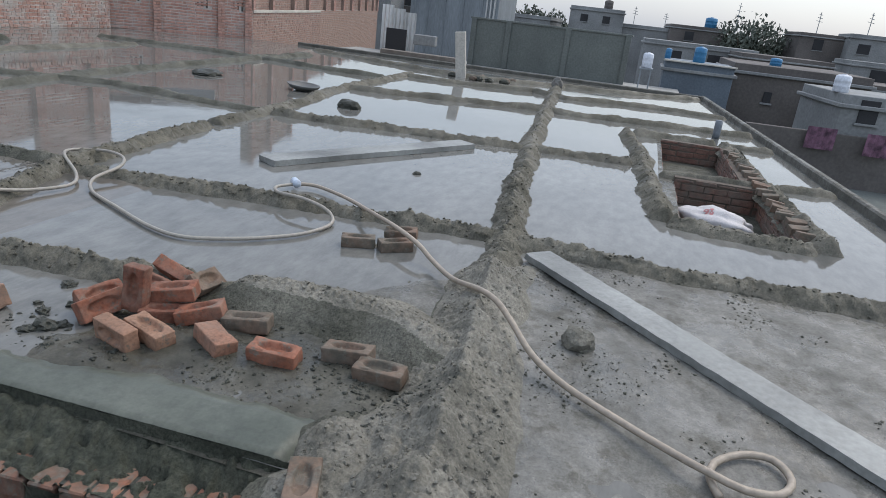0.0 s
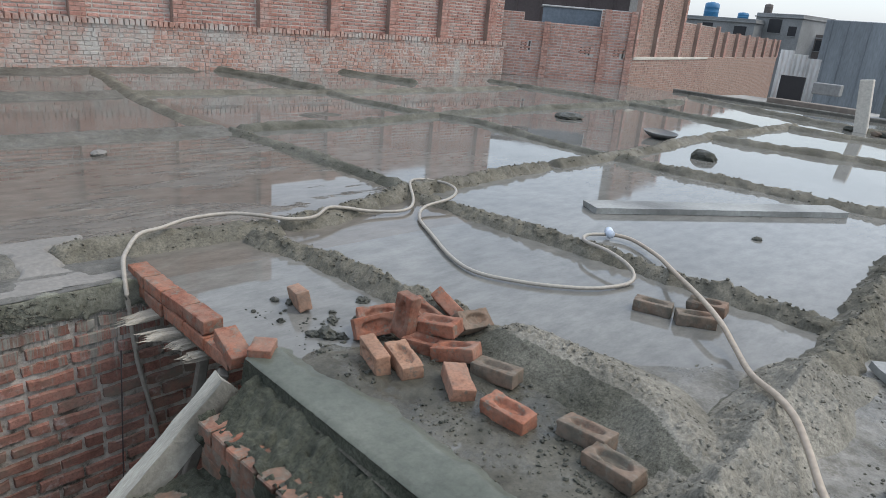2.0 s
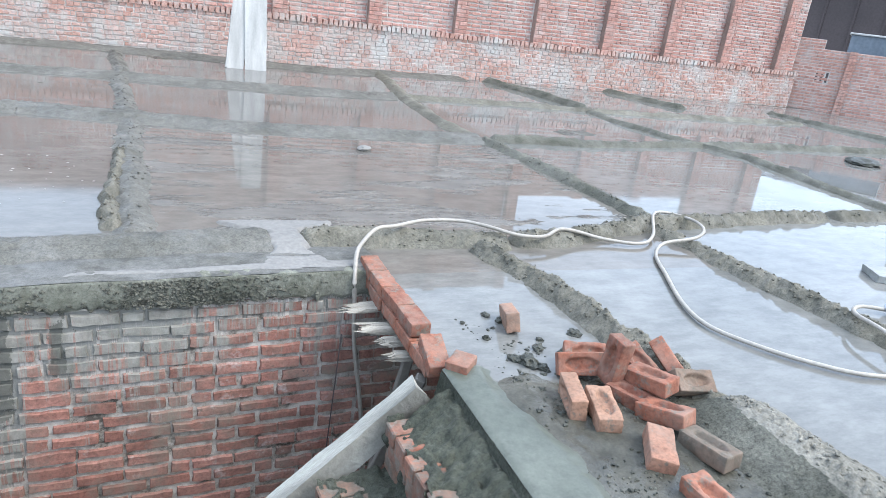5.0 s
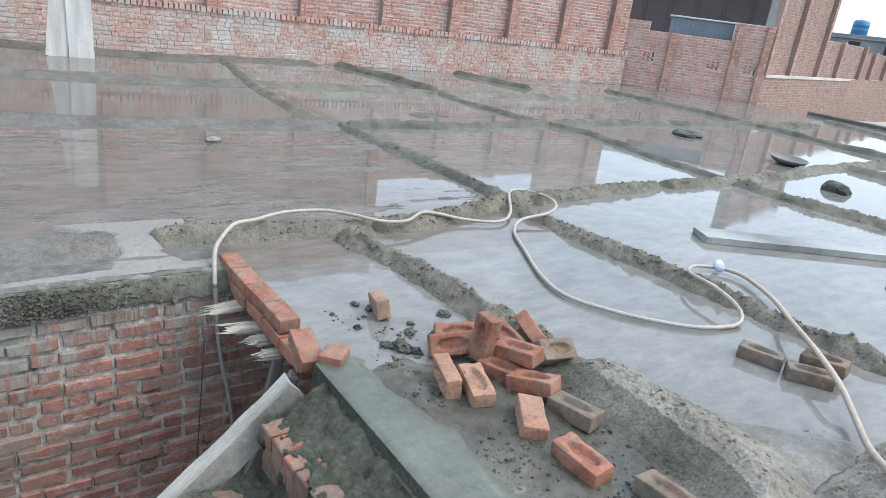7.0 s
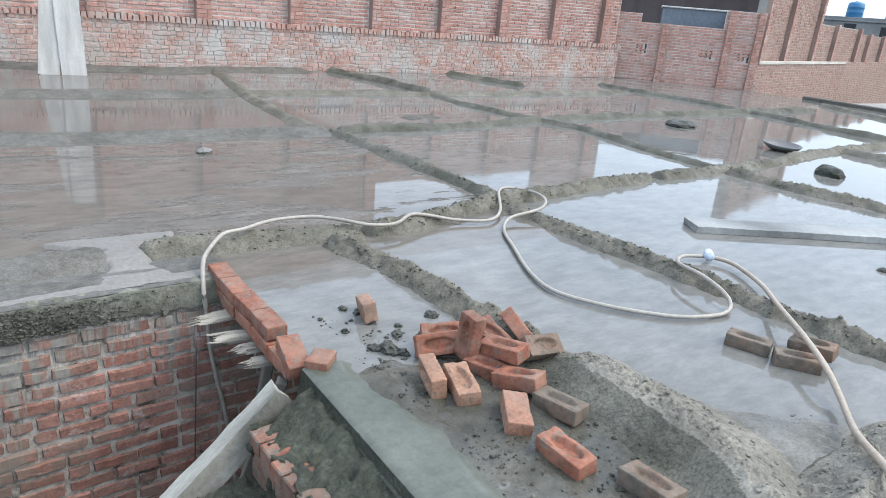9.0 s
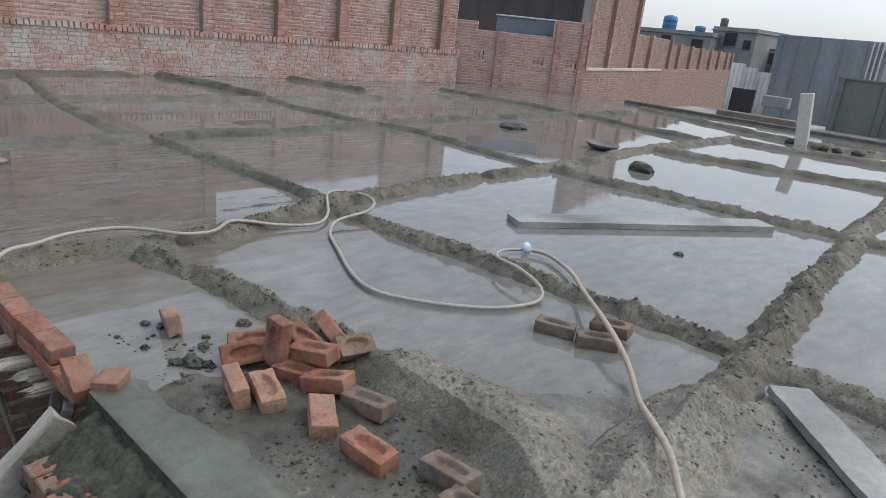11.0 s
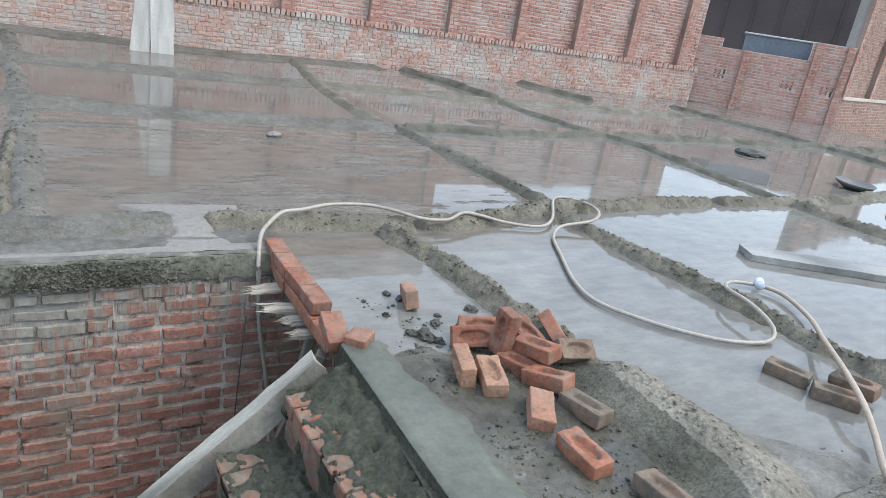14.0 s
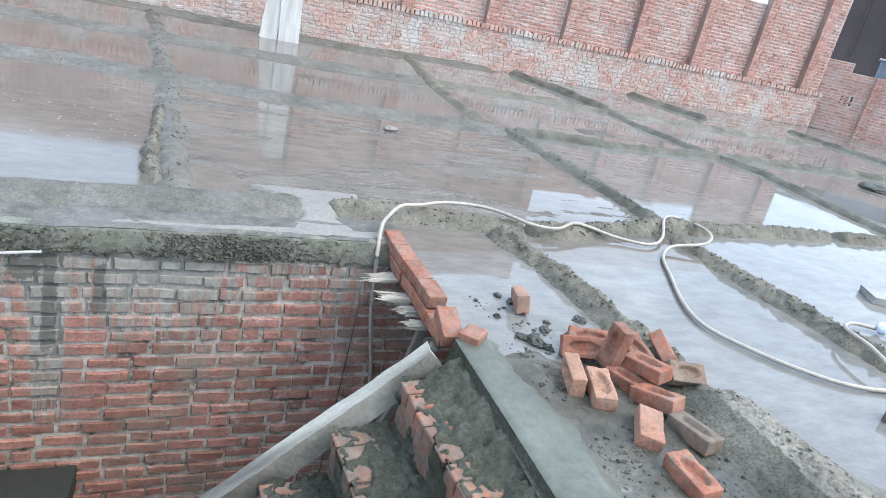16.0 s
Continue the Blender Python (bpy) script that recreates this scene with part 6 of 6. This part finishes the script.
def shafts():
    """Two brick-lined shafts through the roof, one with a sack in it."""
    for k, (a, b, c, d) in enumerate(HOLES[1:]):
        root = empty("roof_shaft", pose((a + b) / 2, (c + d) / 2, 0), label="brick-lined rectangular shaft sunk in the roof", category="shaft")
        root["kind"] = "structure"
        ctr = root.matrix_basis.inverted()
        for p0, p1, rim in (((a, d), (b, d), -0.03), ((b, d), (b, c), 0.03), ((b, c), (a, c), 0.04), ((a, c), (a, d), -0.03)):
            brick_wall("lining", p0, p1, -0.35, rim, BRICK_SHAFT, JOINT_SHAFT, "", 0.11, 0.225, 0.082, 0.012, 0.010, seed=90 + k, parent=root, headers=True, jitter=0.010)
        bm = bmesh.new()
        add_box(bm, (0, 0, -0.33), (b - a + 0.1, d - c + 0.1, 0.1))
        part("shaft_floor", bm, BUND, root)
    # broken bricks bedded along the rim
    rnd = random.Random(61)
    x = 4.55
    while x < 8.9:
        y = -4.92 + 0.012 * (x - 4.5) + 0.06 * (x - 4.5) / 2 - 0.07
        loose_brick(rnd.randrange(4), BRICK_MUD, x, y + rnd.uniform(-0.02, 0.02), 0.062 + rnd.uniform(-0.014, 0.010), 180 + rnd.uniform(-9, 9), rnd.uniform(-9, 9), 90 + rnd.uniform(-14, 14), "mortar-caked broken brick bedded on the shaft rim", "bricks on the shaft rim", rnd.uniform(0.65, 0.92))
        x += rnd.uniform(0.12, 0.26)
    # sack
    bm = bmesh.new()
    bmesh.ops.create_icosphere(bm, subdivisions=4, radius=1)
    for v in bm.verts:
        q = v.co.copy()
        v.co = Vector((q.x * 0.21, q.y * 0.38, q.z * 0.13))
        v.co *= 1 + 0.35 * noise.noise(q * 1.8) + 0.10 * noise.noise(q * 6)
        v.co.z = max(v.co.z, -0.05)
    sack = part("cement_sack", bm, BAG, None, "", pose(5.52, -4.36, -0.19, 0, 0, -22), True)
    tagged(sack, "crumpled white woven sack with a red print", "sack")
    # the print is the upper skin of the sack, lifted by a millimetre
    def skin(qx, qy):
        q = Vector((qx, qy, math.sqrt(max(0.0, 1 - qx * qx - qy * qy))))
        f = 1 + 0.35 * noise.noise(q * 1.8) + 0.10 * noise.noise(q * 6)
        return (q.x * 0.21 * f * 1.012, q.y * 0.38 * f * 1.012, q.z * 0.13 * f * 1.012 + 0.002)
    spots = []
    for cx, cy, rx, ry in ((-0.42, 0.16, 0.20, 0.10), (-0.52, -0.02, 0.14, 0.06), (-0.25, 0.02, 0.10, 0.05)):
        n = len(spots)
        spots += [skin(cx, cy)] + [skin(cx + rx * math.cos(t * 0.524) * (1 + 0.2 * math.sin(t * 2.1)), cy + ry * math.sin(t * 0.524)) for t in range(12)]
        faces = [(n, n + 1 + t, n + 1 + (t + 1) % 12) for t in range(12)]
        link("print", mesh_from("print", spots[n:], [tuple(v - n for v in f) for f in faces], BAG_RED, True), sack, "faded red print")
    tube("wire_hoop", [(5.62 + 0.30 * math.cos(t * 0.35), -4.28 + 0.22 * math.sin(t * 0.35), -0.255 + 0.03 * math.sin(t * 0.35)) for t in range(17)], 0.008, HOSE, None, "", 6, 0.06)
    tagged(bpy.data.objects["wire_hoop"], "thin pale hoop of tubing lying behind the sack", "hoop")
    tube("pipe_stub", [(10.57, -4.76, 0.0), (10.57, -4.76, 0.30)], 0.06, PIPE, None, "", 14, 0.1)
    ob = bpy.data.objects["pipe_stub"]
    tagged(ob, "short grey pipe standing by the far shaft", "pipe")
    rock("mortar_lump", 15.4, -1.42, 0.12, (0.14, 0.12, 0.16), LIME, "pale mortar lump on the far bund", "lump", seed=33)


shafts()


# ---------------- surroundings ----------------
def town_ground():
    ob = link("ground", mesh_from("ground", [(-600, -600, -6.5), (900, -600, -6.5), (900, 700, -6.5), (-600, 700, -6.5)], [(0, 1, 2, 3)], GROUND))
    tagged(ob, "dusty grey town ground far below the roof", "ground", kind="structure")


town_ground()


def concrete_post():
    root = part("concrete_post", box(0.2, 0.25, 1.12, 0.012, True), CONCRETE, None, m=pose(15.0, 0.92, -0.04, -7, 0, 8))
    tagged(root, "pale precast concrete post standing on the roof edge", "post")
    rnd = random.Random(9)
    for k in range(12):
        rock("rubble", 15.0 + rnd.uniform(-0.3, 0.6), 0.5 + rnd.uniform(-0.9, 1.0), 0.04, (rnd.uniform(0.05, 0.13), rnd.uniform(0.05, 0.13), 0.06), BRICK_MUD if k % 2 else CLOD, "broken brick rubble near the concrete post", "rubble", "rubble at the roof edge", k + 50)


concrete_post()


def grey_wall():
    root = empty("wall_grey", pose(30, 4.6, 0, 0, 0, -90), label="dark grey rendered wall of a far building with slim pilasters", category="wall")
    root["kind"] = "structure"
    part("panel", box(7.15, 0.3, 6.6, 0.02), WALL_DARK, root, m=pose(3.57, 0.15, -1.98))
    part("coping", box(7.3, 0.4, 0.08, 0.01), WALL_DARK, root, m=pose(3.57, 0.15, 1.33))
    for s in (0.1, 1.72, 4.42, 7.05):
        part("pilaster", box(0.24, 0.10, 6.6, 0.01), WALL_DARK, root, m=pose(s, -0.04, -1.98))


grey_wall()


def house(x, y, w, d, top, mat, rz=0, label="plain grey cement house with a flat roof", base=-6.5, windows=(), parapet=True):
    """A flat-roofed house; windows are (along, up, width, height) on the side that faces the roof."""
    root = empty("house", pose(x, y, 0, 0, 0, rz), label=label, category="house")
    part("wall", box(d, w, top - base, 0.02), mat, root, m=pose(0, 0, (top + base) / 2))
    part("roof", box(d + 0.3, w + 0.3, 0.14, 0.02), HOUSE_GREY, root, m=pose(0, 0, top - 0.4 if parapet else top + 0.05))
    for s, z, ww, hh in windows:
        win = part("window", box(0.12, ww, hh, 0.01), HOLE_DARK, root, m=pose(-d / 2, s, z))
        part("frame", box(0.16, ww + 0.16, 0.08, 0.005), HOUSE_GREY, win, m=pose(-0.03, 0, -hh / 2))
    return root


def tank(x, y, z, r, h, mat, label):
    bm = bmesh.new()
    n, prof = 20, ((r * 0.96, 0), (r, 0.05 * h), (r, 0.3 * h), (r * 1.03, 0.33 * h), (r, 0.36 * h), (r, 0.6 * h), (r * 1.03, 0.63 * h), (r, 0.66 * h), (r * 0.98, 0.86 * h), (r * 0.7, 0.95 * h), (r * 0.3, 0.97 * h), (r * 0.3, h))
    rings = [[bm.verts.new((q * math.cos(2 * math.pi * k / n), q * math.sin(2 * math.pi * k / n), zz)) for k in range(n)] for q, zz in prof]
    for p, q in zip(rings, rings[1:]):
        for k in range(n):
            bm.faces.new((p[k], p[(k + 1) % n], q[(k + 1) % n], q[k]))
    bm.faces.new(rings[0][::-1])
    bm.faces.new(rings[-1])
    ob = part("water_tank", bm, mat, None, "", pose(x, y, z), True)
    return tagged(ob, label, "water tank")


def tree(x, y, base, height, spread, seed):
    rnd = random.Random(seed)
    root = empty("tree", pose(x, y, base), label="dark leafy tree among the houses, haze mixed into its colour", category="tree")
    tube("trunk", [(0, 0, 0), (0.1, 0, height * 0.3), (0, 0.1, height * 0.7)], 0.22, BARK, root, "", 8, 0.5)
    for k in range(5):
        a = k * 1.3
        tube("limb", [(0, 0, height * 0.35), (spread * 0.4 * math.cos(a), spread * 0.4 * math.sin(a), height * 0.6), (spread * 0.7 * math.cos(a), spread * 0.7 * math.sin(a), height * 0.8)], 0.09, BARK, root, "", 6, 0.5)
    verts, faces = [], []
    for k in range(4200):
        c = Vector((rnd.gauss(0, 0.45), rnd.gauss(0, 0.45), rnd.gauss(0, 0.4)))
        if c.length > 1.1 or noise.noise(c * 2.4 + Vector((seed, 0, 0))) < -0.12:
            continue
        p = Vector((c.x * spread, c.y * spread, height * 0.72 + c.z * height * 0.36))
        s = rnd.uniform(0.18, 0.40)
        r = Euler((rnd.uniform(0, 6), rnd.uniform(0, 6), rnd.uniform(0, 6))).to_matrix()
        n = len(verts)
        verts += [p + r @ Vector(q) * s for q in ((-1, 0, 0), (0, -0.5, 0.1), (1, 0, 0), (0, 0.5, 0.1))]
        faces.append((n, n + 1, n + 2, n + 3))
    link("crown", mesh_from("crown", verts, faces, FOLIAGE), root)


def ribbed_sheet(name, w, h, pitch, mat, parent, m, label=""):
    bm = bmesh.new()
    n = int(w / pitch) * 2
    prev = None
    for k in range(n + 1):
        y = -w / 2 + w * k / n
        x = 0.03 if k % 2 else -0.03
        v = (bm.verts.new((x, y, 0)), bm.verts.new((x, y, h)), bm.verts.new((x + 0.02, y, 0)), bm.verts.new((x + 0.02, y, h)))
        if prev:
            bm.faces.new((prev[0], v[0], v[1], prev[1]))
            bm.faces.new((prev[2], prev[3], v[3], v[2]))
        prev = v
    return part(name, bm, mat, parent, label, m)


def surroundings():
    # tall dark sheet building
    shed = empty("steel_building", pose(60, 14.1, 0), label="tall dark blue-grey sheet-clad building", category="building")
    part("cladding", box(8, 8.2, 10.4, 0.04), STEEL, shed, m=pose(4, 0, -1.23))
    for s in (-2.6, -0.9, 0.8, 2.4, 3.6):
        part("seam", box(0.12, 0.10, 10.4, 0.01), STEEL, shed, m=pose(-0.04, s, -1.23))
    for s in (-3.05, -3.4, -3.75):
        part("white_rib", box(0.2, 0.12, 3.6, 0.01), ZINC, shed, m=pose(-0.1, s, 2.1))
    fence = empty("sheet_fence", pose(32, 8.9, -1.2), label="leaning pale corrugated sheets behind the far wall", category="fence")
    for k in range(3):
        ribbed_sheet("sheet", 0.62, 2.66 - 0.14 * k, 0.2, ZINC, fence, pose(0.12 * k, 0.62 - 0.56 * k, 0, 0, 0, 6 * k))
    part("door", box(0.1, 1.05, 1.7, 0.01), HOLE_DARK, fence, m=pose(-1.2, -0.35, 0.75))
    low = part("low_wall", box(0.4, 2.9, 6.0, 0.02), BUFF, None, m=pose(22.4, 4.5, -3.05))
    tagged(low, "low buff plastered wall beyond the roof edge", "low wall", kind="structure")
    low = part("low_wall", box(0.5, 2.9, 6.0, 0.02), BUFF, None, m=pose(21.9, 4.4, -3.22))
    tagged(low, "low buff plastered wall beyond the roof edge", "low wall", kind="structure")
    junk = part("stacked_sheets", box(0.5, 1.05, 0.46, 0.03), HOUSE_GREY, None, m=pose(29.9, 6.75, 0.06, 0, 0, 4))
    tagged(junk, "pale grey box on the neighbouring roof", "box")
    nb = part("neighbour_roof", box(13, 16, 0.2, 0.02), RENDER_GREY, None, m=pose(25.2, 3.0, -0.85))
    tagged(nb, "flat neighbouring roof beyond the far edge", "roof", kind="structure")
    # blue painted room and dark houses beside the open roof edge
    house(33.75, -5.72, 3.04, 3.5, 0.48, WALL_BLUE, 0, "low slate-blue painted rooftop room with a pale roof edge")
    edge = part("roof_edge", box(0.2, 3.2, 0.07, 0.01), CONCRETE, None, m=pose(31.95, -5.72, 0.47))
    tagged(edge, "pale concrete roof edge of the painted room", "roof edge", kind="structure")
    house(38.0, -10.4, 6.0, 8.0, 0.68, HOUSE_DARK, 0, "old dark brick house with a barred window", windows=((1.25, -0.75, 0.36, 0.55), (-0.6, -0.55, 0.5, 0.9)))
    house(28.6, -13.2, 6.2, 4.6, 0.26, HOUSE_GREY, 6, "pale grey cement house with a shuttered window", windows=((2.15, -0.30, 0.64, 0.86), (0.2, -0.45, 0.64, 0.86)))
    tank(26.9, -10.4, 0.26, 0.28, 0.64, TANK_WHITE, "white plastic water tank on a house roof")
    tank(32.4, -5.66, 0.5, 0.27, 0.72, TANK_BLUE, "blue plastic water tank on the painted room")
    tank(36.2, -9.5, 0.66, 0.28, 0.40, TANK_BLUE, "small blue plastic water tank on a dark roof")
    tank(34.3, -4.32, 0.46, 0.15, 0.50, TANK_BLUE, "blue plastic drum by the painted room")
    tank(28.0, -3.42, 0.20, 0.21, 0.60, TANK_WHITE, "white plastic tank on a stand")
    st = empty("tank_stand", pose(28.0, -3.42, -3.83), label="thin steel stand carrying a white tank", category="tank stand")
    for dx, dy in ((-0.2, -0.2), (0.2, -0.2), (-0.2, 0.2), (0.2, 0.2)):
        part("leg", box(0.05, 0.05, 3.97, 0.004, True), STEEL, st, m=pose(dx, dy, 0))
    part("platform", box(0.55, 0.55, 0.06, 0.004), STEEL, st, m=pose(0, 0, 3.99))
    yard = part("yard_wall", box(0.24, 8.6, 2.0, 0.02), HOUSE_DARK, None, m=pose(26.05, -11.6, -2.15, 0, 0, 6))
    tagged(yard, "dark old brick yard wall below the pale house", "yard wall", kind="structure")
    # washing on a line
    for y in (-9.9, -11.85):
        c = ribbed_sheet("cloth", 1.0, 0.78, 0.22, PINK, None, pose(25.6, y, -1.75, 0, 0, 6))
        tagged(c, "magenta patterned cloth hung below a house wall", "cloth", "hung cloths")
    low = part("lower_roof", box(40, 14, 0.3, 0.02), WALL_DARK, None, m=pose(13, -13.2, -3.2, 0, 0, 4))
    tagged(low, "flat grey roof one storey below the edge", "roof", kind="structure")
    # the roofline of the town
    rnd = random.Random(15)
    for x, y, w, d, top, mat, win in (
        (82.87, 37.71, 9.3, 7.75, 4.32, HOUSE_GREY, ((0.78, 3.08, 1.24, 1.08), (-3.10, 2.92, 1.40, 1.08))), (86.00, 30.89, 5.58, 7.75, 5.19, HOUSE_GREY, ((0.31, 3.79, 1.55, 1.55), (-1.86, 3.33, 0.93, 1.08))),
        (88.80, 27.51, 4.65, 6.2, 3.28, HOUSE_DARK, ((0.00, 2.04, 1.24, 1.24),)), (96.39, 14.98, 10.85, 7.75, 2.07, HOUSE_GREY, ()), (93.81, 4.18, 6.82, 6.2, 3.82, HOUSE_GREY, ((1.55, 2.43, 0.93, 0.93), (-1.24, 2.43, 0.93, 0.93))),
        (95.67, -2.59, 6.2, 7.75, 2.33, HOUSE_GREY, ()), (93.60, -8.26, 6.51, 7.75, 2.91, HOUSE_DARK, ((0.93, 1.67, 1.08, 1.08),)), (75.74, -7.99, 10.85, 7.75, 1.01, HOUSE_GREY, ((2.33, -0.38, 1.40, 1.08), (-1.55, -0.38, 1.40, 1.08))),
        (69.86, -14.94, 7.75, 7.75, 0.79, HOUSE_DARK, ((0.78, -0.60, 1.24, 1.08),)), (91.13, -21.98, 5.58, 6.2, 3.55, HOUSE_DARK, ((0.62, 2.31, 1.08, 1.24),)), (89.09, -28.31, 7.75, 7.75, 3.90, HOUSE_GREY, ((2.33, 2.35, 1.24, 1.08), (-0.93, 2.35, 1.24, 1.08), (0.93, 0.34, 1.24, 1.08))),
        (73.46, -25.94, 9.3, 7.75, 1.20, HOUSE_GREY, ((2.17, -0.04, 1.55, 1.24), (-1.86, -0.04, 1.55, 1.24))), (60.79, -20.32, 9.3, 7.75, -0.31, HOUSE_DARK, ((1.55, -1.55, 1.40, 1.24),)), (83.94, 47.70, 9.3, 7.75, 3.36, HOUSE_GREY, ()), (109.21, 6.75, 62, 6.2, 0.95, HOUSE_DARK, ()), (105.29, -43.06, 40.3, 6.2, 1.95, HOUSE_DARK, ()), (100.73, 53.23, 31, 6.2, 1.83, HOUSE_GREY, ())):
        house(x, y, w, d, top, mat, rnd.uniform(-6, 6), "distant flat-roofed house in the grey town" if mat is HOUSE_GREY else "distant dark brick house in the town", windows=win)
    tank(80.34, 38.71, 4.29, 0.85, 1.71, TANK_BLUE, "blue water tank on a distant roof")
    tank(81.44, 35.21, 4.28, 0.62, 0.78, TANK_BLUE, "small blue tank on a distant roof")
    tank(83.40, 33.28, 5.17, 0.46, 1.08, HOUSE_DARK, "dark tank on a distant roof")
    tank(90.73, -9.92, 2.89, 0.7, 1.24, TANK_BLUE, "dark blue tank on a distant roof")
    tank(91.40, 2.66, 3.80, 0.54, 1.08, HOUSE_DARK, "dark tank on a distant roof")
    for x, y, h, sp, sd in ((90.01, -14.45, 10.64, 4.03, 1), (92.49, -17.59, 9.36, 3.72, 2), (94.54, -11.76, 9.02, 2.79, 3), (102.63, 14.39, 9.18, 3.1, 4), (102.79, 10.99, 8.71, 2.48, 5)):
        tree(x, y, -6.5, h, sp, sd)
    for x, y, z, h in ((89.15, -12.63, 2.45, 3.56), (88.77, -21.33, 3.39, 2.48), (88.24, -26.46, 3.71, 2.63), (93.27, -4.60, 2.31, 1.8), (93.09, -0.71, 2.31, 2.2)):
        an = empty("aerial", pose(x, y, z), label="thin rooftop aerial mast against the sky", category="aerial")
        part("mast", box(0.07, 0.07, h, 0, True), STEEL, an)
        for k in range(3):
            part("crossbar", box(0.05, 0.7 - 0.15 * k, 0.05), STEEL, an, m=pose(0, 0, h * (0.6 + 0.15 * k), 10, 0, 0))


surroundings()
